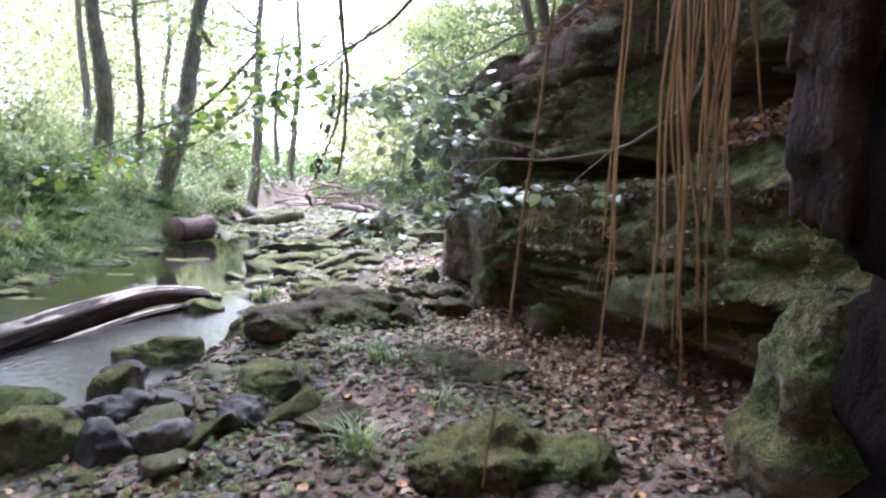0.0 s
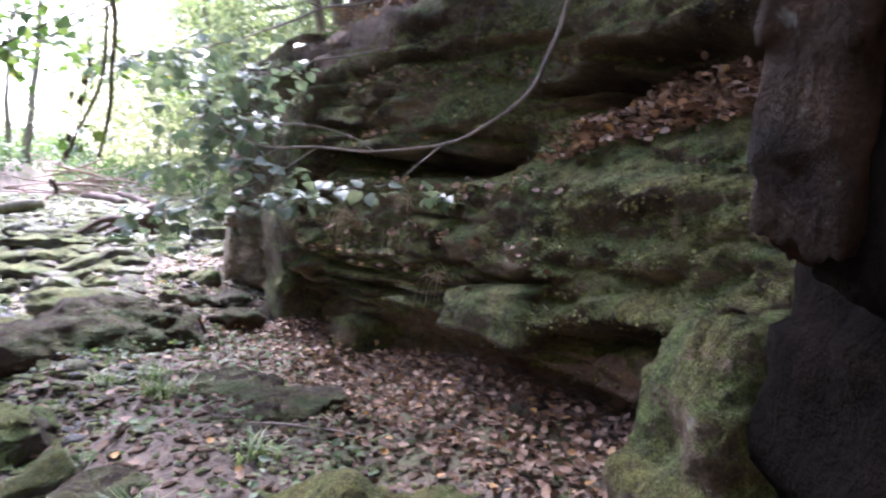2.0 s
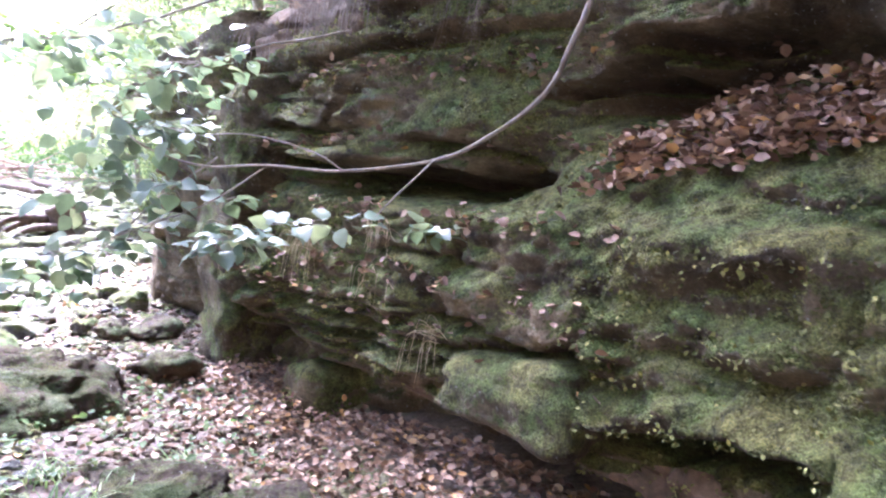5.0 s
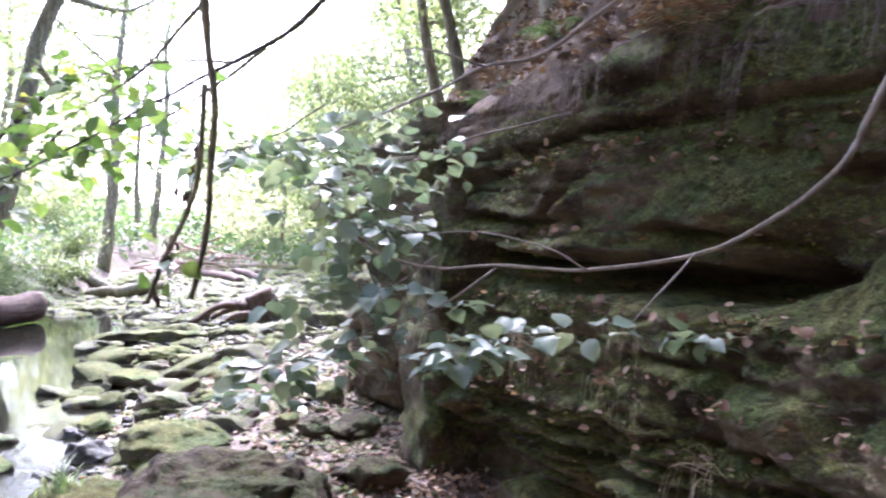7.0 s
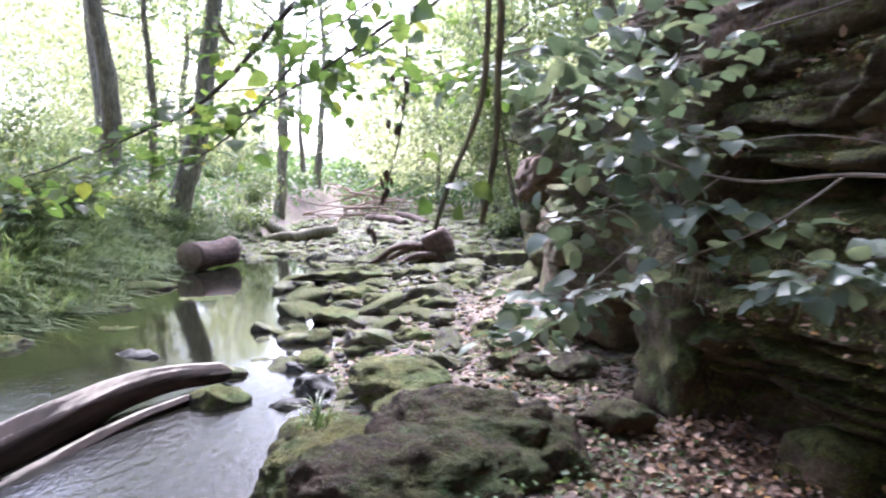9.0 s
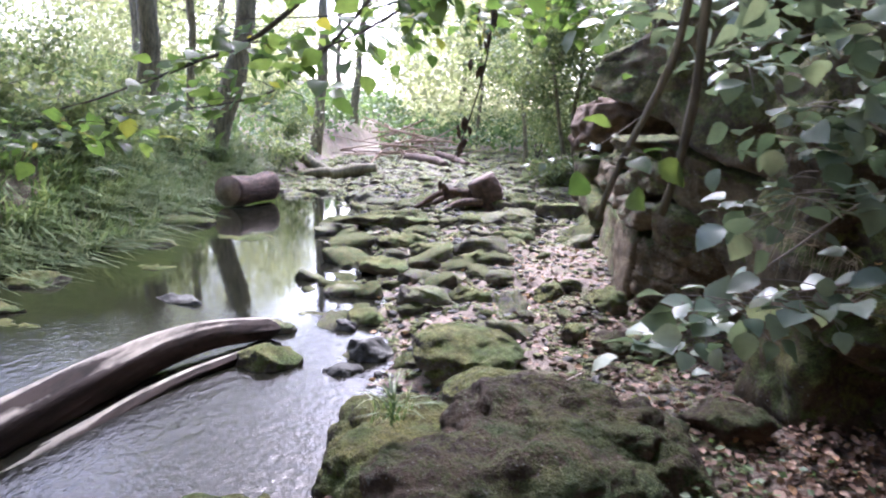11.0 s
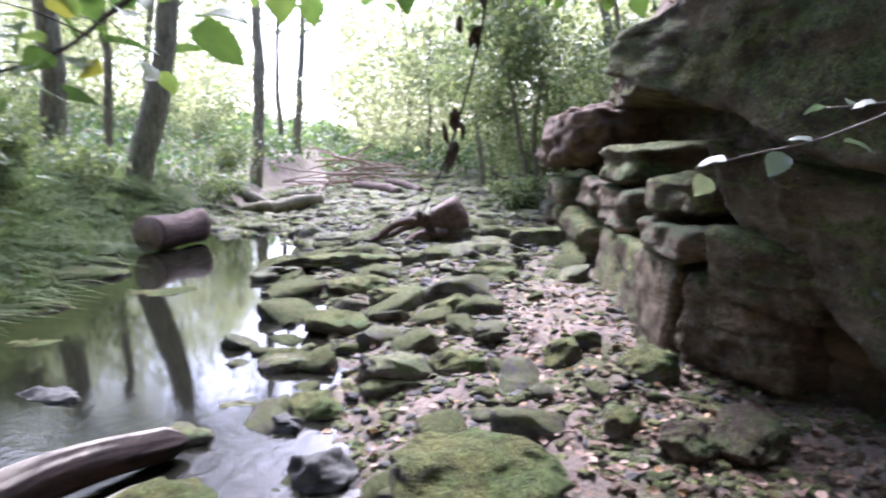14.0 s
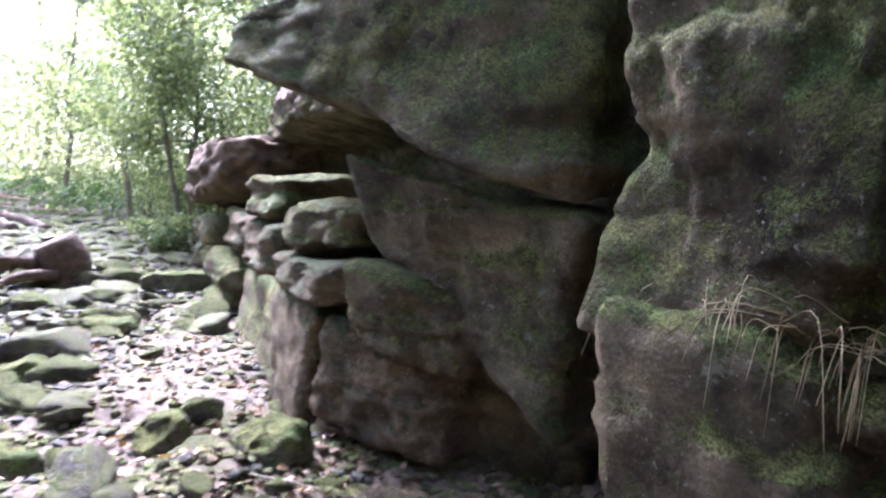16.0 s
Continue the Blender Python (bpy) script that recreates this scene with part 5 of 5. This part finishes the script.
hazel("dark hazel branch with broad leaves above the pool", [
    ([(-0.9, 6.2, 2.75), (-1.45, 6.3, 2.25), (-1.85, 6.4, 2.08), (-2.3, 6.5, 1.93), (-2.9, 6.6, 1.75)], 0.016, 0.004),
    ([(-0.85, 6.0, 2.4), (-1.07, 6.0, 2.12), (-1.25, 6.0, 1.96), (-1.45, 6.05, 1.86), (-1.9, 6.2, 1.80)], 0.010, 0.003)], TWIG_DARK,
    [([(-1.45, 6.3, 2.2), (-1.85, 6.4, 2.05), (-2.3, 6.5, 1.88)], 60, 0.3), ([(-2.3, 6.5, 1.8), (-2.9, 6.6, 1.65), (-3.4, 6.8, 1.6)], 90, 0.4), ([(-1.25, 6.0, 1.96), (-1.45, 6.05, 1.86), (-1.9, 6.2, 1.8)], 40, 0.25)], 741, 0.105)
hazel("leafy hazel twigs hanging into the top of the view", [
    ([(0.2, 6.6, 3.1), (-0.5, 6.7, 2.6), (-1.2, 6.9, 2.4), (-2.0, 7.0, 2.35)], 0.012, 0.003), ([(0.55, 8.3, 3.1), (0.1, 7.9, 2.7), (-0.5, 7.5, 2.5)], 0.010, 0.003)], TWIG_DARK,
    [([(-0.3, 6.7, 2.55), (-1.0, 6.9, 2.35), (-2.0, 7.0, 2.3)], 120, 0.35), ([(0.0, 7.8, 2.6), (-0.3, 7.6, 2.5), (-0.6, 7.5, 2.45)], 80, 0.35), ([(0.0, 7.6, 2.65), (0.2, 8.0, 2.6), (0.5, 8.3, 2.6)], 90, 0.3)], 751, 0.10)
twig = empty("hazel_branch", (0.30, 5.50, 1.86))
first = np.array(twig.location)
for line, r0 in (([(0.30, 5.50, 1.86), (0.10, 5.46, 1.72), (-0.03, 5.42, 1.66), (-0.13, 5.44, 1.63), (-0.19, 5.50, 1.61)], 0.0022), ([(0.10, 5.46, 1.72), (0.09, 5.55, 1.71), (0.07, 5.65, 1.71)], 0.0012)):
    v, f = tube(np.array(line) - first, r0, 0.0008, 5, 0.006, 760, 6)
    child("shoot", mesh_of("shoot", v, f, TWIG), twig)
LEAVES_AT = [((-0.16, 5.46, 1.625), (-0.8, 0.5, -0.1), 0.060), ((-0.17, 5.50, 1.60), (-0.2, 0.9, -0.75), 0.058), ((-0.10, 5.42, 1.635), (-0.6, -0.3, -0.75), 0.056), ((-0.07, 5.41, 1.65), (-0.7, 0.6, 0.15), 0.046),
             ((-0.03, 5.41, 1.65), (0.6, -0.6, -0.25), 0.058), ((0.08, 5.46, 1.71), (0.3, -0.7, -0.3), 0.060), ((0.09, 5.55, 1.71), (-0.7, 0.3, -0.15), 0.046), ((0.07, 5.65, 1.71), (-0.7, 0.6, -0.2), 0.050), ((0.08, 5.60, 1.71), (0.6, 0.6, 0.2), 0.046), ((0.14, 5.47, 1.75), (0.8, -0.2, -0.1), 0.055)]
v, f = leaves(np.array([q[0] for q in LEAVES_AT]) - first, [0.66 * q[2] for q in LEAVES_AT], [q[1] for q in LEAVES_AT], np.array([(0.15, -0.45, 1.0), (0.6, -0.3, 0.9), (-0.2, -0.8, 0.7)])[np.arange(len(LEAVES_AT)) % 3])
child("foliage", mesh_of("foliage", v, f, SKYLIT_HAZEL), twig)
tagged(twig, "slim hazel twig, leaves tinted pale blue-green for sky light", "branch")
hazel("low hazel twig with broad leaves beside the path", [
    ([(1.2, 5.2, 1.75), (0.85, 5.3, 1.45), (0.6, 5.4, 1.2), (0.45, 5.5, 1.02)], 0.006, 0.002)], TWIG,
    [([(0.7, 5.35, 1.28), (0.5, 5.45, 1.08), (0.42, 5.55, 0.98)], 24, 0.16)], 771, 0.10, mat=SKYLIT_HAZEL)

# a dead twig with withered leaves, hanging over the stones
dead = empty("dead_twig", (-0.42, 7.4, 2.75))
v, f = tube([(0, 0, 0.0), (-0.02, 0, -0.5), (-0.14, 0.02, -1.0), (-0.28, 0.0, -1.4)], 0.008, 0.003, 5, 0.02, 5)
child("shoot", mesh_of("shoot", v, f, TWIG_DARK), dead)
g = np.random.default_rng(14)
at = np.array([(0, 0, -0.25), (-0.02, 0, -0.4), (-0.05, 0, -0.6), (-0.14, 0, -0.95), (-0.18, 0, -1.1), (-0.28, 0, -1.4)])
at = np.repeat(at, 3, 0) + g.normal(size=(18, 3)) * 0.03
v, f = leaves(at, g.uniform(0.07, 0.12, 18), g.normal(size=(18, 3)) * 0.3 + (0, 0, -1), g.normal(size=(18, 3)), CURL, CURL_F, aspect=0.6)
child("foliage", mesh_of("foliage", v, f, RED_BARK), dead, "withered brown leaves")
tagged(dead, "dead hanging twig with withered dark brown leaves", "twig")

# ---------------------------------------------------------------- hanging roots at the hollow
g = np.random.default_rng(51)
for k in range(34):
    x0 = g.uniform(1.275, 1.37) if k > 3 else (1.27, 1.285, 1.25, 1.30)[k]
    y0 = g.uniform(0.34, 0.43) if k != 2 else 0.30
    low = 1.66 - 0.40 * g.random() ** 1.5 if k > 3 else (1.17, 1.34, 1.22, 1.36)[k]
    root = empty("hanging_root", (x0, y0, 2.3))
    pull = (1.33 - x0) * g.uniform(0.5, 1.0) if k % 3 and k > 3 else g.normal() * 0.02 - 0.14 * (k == 2)
    n = 7
    zz = np.linspace(0, low - 2.3, n)
    sway = np.cumsum(g.normal(size=(n, 2)) * 0.006, 0)
    line = np.stack([pull * np.linspace(0, 1, n) ** 0.8 + sway[:, 0], sway[:, 1], zz], -1)
    v, f = tube(line, g.uniform(0.0016, 0.0042), 0.001, 6, 0.008, 900 + k)
    child("strand", mesh_of("strand", v, f, ROOT), root)
    tagged(root, "thin orange-brown root strand hanging from above", "root", "hanging roots at the hollow")
peat = new("root_mat", hex_rock([(2.03, 1.70, 1.44), (2.09, 1.46, 1.36), (2.24, 1.46, 1.42), (2.22, 1.72, 1.34)], [(1.95, 1.72, 3.0), (2.00, 1.40, 3.0), (2.26, 1.40, 3.0), (2.26, 1.72, 3.0)], 71, PEATY, 44, 0.3, 0.06, 8.0))
tagged(peat, "ragged curtain of peat and matted roots", "roots")

# ---------------------------------------------------------------- grass, ferns, straw
def blades(at, length, seed, droop=0.8, width=0.010, out=None):
    """Bent grass blades of three joints each."""
    r = np.random.default_rng(seed)
    m = len(at)
    a = r.uniform(0, 2 * math.pi, m)
    d = np.stack([np.cos(a), np.sin(a), 0 * a], -1)
    if out is not None:
        d = d * 0.6 + np.asarray(out)
    ln = length * r.uniform(0.5, 1.2, m)
    bend = droop * r.uniform(0.5, 1.3, m)
    side = np.stack([-d[:, 1], d[:, 0], 0 * a], -1)
    side /= np.linalg.norm(side, axis=1, keepdims=True)
    rows = []
    for k, (t, w) in enumerate(((0, 1), (0.35, 0.9), (0.7, 0.65), (1, 0.08))):
        c = at + d * (ln * bend * t * t)[:, None] + np.array([0, 0, 1.0]) * (ln * (t - 0.62 * bend * t * t))[:, None]
        rows += [c - side * width * w, c + side * width * w]
    v = np.stack(rows, 1).reshape(-1, 3)
    f = [tuple(i * 8 + q for q in quad) for i in range(m) for quad in ((0, 1, 3, 2), (2, 3, 5, 4), (4, 5, 7, 6))]
    return v, f


g = np.random.default_rng(61)
ty = g.uniform(5.0, 21.0, 330)
tx = edge_left(ty) - 0.02 - 1.9 * g.random(330) ** 1.4
pick = g.integers(0, 330, 21000)
bx, by = tx[pick] + 0.085 * g.normal(size=21000), ty[pick] + 0.085 * g.normal(size=21000)
v, f = blades(np.stack([bx, by, ground_height(bx, by) - 0.02], -1), 0.8, 62, 1.05, 0.015, (0.5, -0.1, 0))
tagged(new("bank_grass", mesh_of("bank_grass", v, f, GRASS)), "long drooping green grass on the far bank", "grass", kind="stuff")

n = 46000
ux = g.uniform(-26, 6, n)
uy = 4 + 66 * g.random(n) ** 1.5
keep = ((ux < edge_left(uy) - 0.5) | ((uy > 31) & (np.abs(ux + 0.25 * uy - 0.5) > 1.6))) & (fbm(np.stack([ux, uy, 0 * ux], -1), 0.5, 46, 3) > -0.35 + 0.35 * ((uy < 13) & (ux < -8)))
ux, uy = ux[keep], uy[keep]
uz = ground_height(ux, uy) + g.uniform(0, 0.45, len(ux)) ** 1.3 * (1 + uy / 20)
v, f = leaves(np.stack([ux, uy, uz], -1), g.uniform(0.07, 0.2, len(ux)) * (1 + uy / 30), g.normal(size=(len(ux), 3)), g.normal(size=(len(ux), 3)) * 0.5 + (0.2, 0, 1), NARROW, NARROW_F, aspect=1.3)
tagged(new("ground_cover", mesh_of("ground_cover", v, f, FERN, False)), "green undergrowth on the wooded slope", "undergrowth", kind="stuff")


def fern(x, y, z, size, seed, mat=None, label="green fern arching from the bank"):
    r = np.random.default_rng(seed)
    thing = empty("fern", (x, y, z))
    for k in range(9):
        a = 2 * math.pi * k / 9 + r.uniform(-0.3, 0.3)
        d = np.array([math.cos(a), math.sin(a), 0])
        ln = size * r.uniform(0.7, 1.1)
        t = np.linspace(0.05, 1, 18)
        c = d * (ln * t * 0.9)[:, None] + np.array([0, 0, 1.0]) * (ln * (0.9 * t - 0.85 * t * t))[:, None]
        sd = np.array([-d[1], d[0], 0])
        w = ln * 0.22 * np.sin(np.clip(t * 0.92 + 0.08, 0, 1) * math.pi) ** 0.7
        at = np.vstack([c, c])
        ah = np.vstack([np.tile(sd, (18, 1)), np.tile(-sd, (18, 1))]) + d * 0.35 + (0, 0, -0.15)
        v, f = leaves(at, np.concatenate([w, w]), ah, np.tile((0, 0, 1.0), (36, 1)), NARROW, NARROW_F, aspect=0.55)
        rib = tube(c[::3], 0.004, 0.001, 4, 0, 0, 2)
        v, f = join([(v, f), rib])
        child("frond", mesh_of("frond", v, f, mat or FERN, False), thing)
    return tagged(thing, label, "fern")


for k in range(44):
    y = g.uniform(7, 20)
    x = float(edge_left(y)) - g.uniform(0.7, 2.6)
    fern(*on_ground(x, y), g.uniform(0.5, 1.0), 1800 + k)


def tuft(label, x, y, n, length, seed, mat=GRASS, z=None, width=0.006, droop=0.9):
    r = np.random.default_rng(seed)
    at = np.stack([r.normal(size=n) * 0.05, r.normal(size=n) * 0.05, 0 * np.arange(n)], -1)
    v, f = blades(at, length, seed, droop, width)
    ob = new("grass_tuft", mesh_of("grass_tuft", v, f, mat))
    ob.location = on_ground(x, y, 0.01) if z is None else (x, y, z)
    return tagged(ob, label, "grass")


for k, (x, y, n, ln) in enumerate([(0.62, 2.72, 70, 0.26), (0.55, 4.30, 80, 0.2), (0.75, 4.48, 60, 0.18), (0.45, 4.75, 50, 0.16), (1.05, 4.9, 40, 0.14), (0.2, 4.6, 40, 0.14), (1.0, 3.3, 50, 0.18)]):
    tuft("small clump of green grass on the earth bank", x, y, n, ln, 820 + k)
tuft("small clump of green grass on the boulder", -0.72, 5.72, 50, 0.2, 831, GRASS, 0.44)


def strands(label, y, z, n, length, seed, spread=0.15, cat="dry grass", name="dry_grass", mat=None):
    """Withered grass hanging from a ledge."""
    r = np.random.default_rng(seed)
    x = float(sheet_x(np.array([y]), np.array([z]), face_line, cliff_offset, 11)[0])
    ob = empty(name, (x - 0.02, y, z))
    parts = []
    for k in range(n):
        p = np.array([r.uniform(-0.03, 0.03), r.normal() * spread, r.normal() * 0.02])
        d = np.array([-r.uniform(0.1, 0.7), r.normal() * 0.45, -r.uniform(0.2, 1.0)]) * length
        parts.append(tube([p, p + d * (0.7, 0.7, 0.1) + (0, 0, 0.07 * r.random()), p + d], 0.0022, 0.001, 3, 0, 0, 4))
    v, f = join(parts)
    tagged(child("stalk", mesh_of("stalk", v, f, mat or STRAW), ob), kind="stuff")
    return tagged(ob, label, cat)


for k, (y, z, n, ln, sp) in enumerate([(6.72, 1.24, 60, 0.26, 0.14), (6.35, 1.18, 30, 0.22, 0.06), (5.55, 1.28, 40, 0.22, 0.12), (5.0, 1.16, 26, 0.16, 0.2), (4.7, 1.42, 20, 0.14, 0.15), (4.25, 0.98, 14, 0.22, 0.03)]):
    strands("withered pale grass hanging from a rock ledge", y, z, n, ln, 840 + k, sp)
for k in range(12):
    strands("fringe of thin brown rootlets over the cliff edge", 4.2 + 0.22 * k, 2.78 + 0.10 * math.sin(2.1 * k), 34, 0.34 + 0.12 * math.sin(1.3 * k), 880 + k, 0.13, "roots", "root_fringe", ROOTLET)
for k in range(14):
    y, z = g.uniform(4.3, 8.6), g.uniform(2.75, 3.5)
    x = float(sheet_x(np.array([y]), np.array([z]), face_line, cliff_offset, 11)[0]) if y < 6.8 else slope_point(y, z) - 0.3
    fern(x, y, z, g.uniform(0.3, 0.5), 860 + k, DEAD if k % 2 else FERN, "half-withered fern on the slope above the cliff")

# ---------------------------------------------------------------- fallen leaves
def litter(name, label, at, seed, lo=0.04, hi=0.085, flat=0.35, mat=None):
    r = np.random.default_rng(seed)
    m = len(at)
    ah = r.normal(size=(m, 3)) * np.array([1, 1, 0.25])
    v, f = leaves(at, r.uniform(lo, hi, m), ah, r.normal(size=(m, 3)) * flat + (0, 0, 1), CURL, CURL_F, aspect=1.0)
    return tagged(new(name, mesh_of(name, v, f, mat or DEAD)), label, "leaves", kind="stuff")


m = 5600
ly = g.uniform(2.2, 6.3, m)
lx = face_line(ly) + 0.25 - np.abs(g.normal(size=m)) * 0.55
lz = ground_height(lx, ly)
pile = 0.10 * np.exp(-(((lx - face_line(ly) - 0.05) / 0.4) ** 2))
litter("leaf_litter", "drift of brown fallen leaves along the foot of the cliff", np.stack([lx, ly, lz + pile * g.uniform(0, 1, m) + 0.012], -1), 71, 0.022, 0.055, 0.55)
m = 1900
sx = np.stack([g.uniform(-2.2, 1.2, m), g.uniform(2.3, 13, m)], -1)
sx = sx[sx[:, 0] > edge_right(sx[:, 1])]
litter("scattered_leaves", "single brown leaves strewn over bank and gravel", np.stack([sx[:, 0], sx[:, 1], ground_height(sx[:, 0], sx[:, 1]) + 0.02], -1), 72, 0.035, 0.07)
m = 2400
py = g.uniform(2.3, 3.7, m)
pz = 1.64 + 0.26 * (3.65 - py) + 0.42 * g.beta(1.6, 1.8, m)
pxx = sheet_x(py, pz, face_line, cliff_offset, 11)
litter("shelf_leaves", "heap of pale brown leaves on the mossy rock shelf", np.stack([pxx - 0.03 - 0.05 * g.random(m), py, pz + 0.03], -1), 73, 0.03, 0.062, 0.7)
m = 700
px0 = np.stack([g.uniform(-0.3, 1.5, m), g.uniform(6.6, 11.5, m)], -1)
litter("path_leaves", "brown leaf fragments trodden into the gravel path", np.stack([px0[:, 0], px0[:, 1], ground_height(px0[:, 0], px0[:, 1]) + 0.02], -1), 76, 0.03, 0.06)
m = 5000
hy = g.uniform(3, 17, m)
hx = edge_left(hy) - g.uniform(1.2, 9, m)
litter("hill_leaves", "brown fallen leaves on the steep wooded bank", np.stack([hx, hy, ground_height(hx, hy) + 0.03], -1), 77, 0.08, 0.16, 0.6)
m = 26000
py, pz = g.uniform(2.2, 6.85, m), g.uniform(0.62, 2.75, m)
keep = fbm(np.stack([0 * py, py, pz], -1), 1.6, 27, 4) > 0.05
py, pz = py[keep], pz[keep]
m = len(py)
pxx = sheet_x(py, pz, face_line, cliff_offset, 11)
v, f = leaves(np.stack([pxx - 0.004, py, pz], -1), g.uniform(0.010, 0.028, m), g.normal(size=(m, 3)) + (-0.8, 0, -0.2), g.normal(size=(m, 3)) * 0.6 + (-0.5, 0, 1), NARROW, NARROW_F, aspect=1.2)
tagged(new("cliff_moss", mesh_of("cliff_moss", v, f, MOSS, False)), "tufts of olive moss and small plants on the cliff", "moss", kind="stuff")
m = 620
py = g.uniform(3.3, 6.2, m)
pz = g.choice([0.98, 1.2, 1.5, 1.9, 2.3], m) + 0.04 * g.normal(size=m)
pxx = sheet_x(py, pz, face_line, cliff_offset, 11)
litter("ledge_leaves", "brown leaves caught on the ledges of the cliff", np.stack([pxx - 0.015, py, pz + 0.02], -1), 74, 0.03, 0.06, 0.6)
m = 3800
py = g.uniform(2, 13, m)
pz = g.uniform(2.85, 5.5, m)
pxx = np.where(py < 6.95, sheet_x(py, pz, face_line, cliff_offset, 11), sheet_x(py, pz, far_line, far_offset, 23))
litter("slope_leaves", "brown leaves and litter on the steep slope above", np.stack([pxx - 0.01, py, pz + 0.02], -1), 75, 0.05, 0.10, 0.6)

m = 5200
cl = np.stack([g.uniform(-0.5, 2.3, m), g.uniform(1.9, 6.6, m)], -1)
cl = cl[cl[:, 0] < face_line(cl[:, 1]) - 0.05]
gravel("earth_clods", "crumbs of brown earth and small stones on the bank", cl, g.uniform(0.008, 0.04, len(cl)), [EARTH_ROCK, SOIL, SOIL, STONE], 94)
cl = np.stack([g.uniform(0.1, 1.9, 2600), g.uniform(6.6, 9.4, 2600)], -1)
gravel("wall_foot_stones", "small stones and earth at the foot of the far cliff", cl, g.uniform(0.01, 0.05, len(cl)), [EARTH_ROCK, SOIL, STONE], 95)
m = 1500
cl = np.stack([g.uniform(-0.2, 1.5, m), g.uniform(2.4, 6.0, m)], -1)
cl = cl[fbm(np.stack([cl[:, 0], cl[:, 1], 0 * cl[:, 0]], -1), 1.6, 48, 2) > 0.12]
v, f = leaves(np.stack([cl[:, 0], cl[:, 1], ground_height(cl[:, 0], cl[:, 1]) + g.uniform(0.01, 0.08, len(cl))], -1), g.uniform(0.025, 0.06, len(cl)), g.normal(size=(len(cl), 3)) * (1, 1, 0.3), g.normal(size=(len(cl), 3)) * 0.4 + (0, 0, 1), NARROW, NARROW_F, aspect=1.4)
tagged(new("bank_plants", mesh_of("bank_plants", v, f, FERN, False)), "low green weeds growing on the earth bank", "weeds", kind="stuff")

# sticks on the ground
for k, (x0, y0, x1, y1, r) in enumerate([(0.25, 8.55, 0.75, 8.15, 0.007), (0.0, 6.85, -0.25, 7.0, 0.008), (0.3, 7.1, 0.1, 6.7, 0.006), (1.0, 3.7, 1.5, 3.5, 0.006), (0.15, 3.0, 0.5, 2.8, 0.007), (0.4, 12.4, 0.95, 12.9, 0.01)]):
    za, zb = float(ground_height(x0, y0)) + 0.02, float(ground_height(x1, y1)) + 0.025
    ob = new("stick", mesh_of("stick", *tube([(0, 0, 0), ((x1 - x0) / 2, (y1 - y0) / 2 + 0.02, (zb - za) / 2 + 0.01), (x1 - x0, y1 - y0, zb - za)], r, r * 0.6, 6, 0.01, k), TWIG))
    ob.location = (x0, y0, za)
    tagged(ob, "thin pale dead stick lying on the ground", "stick")
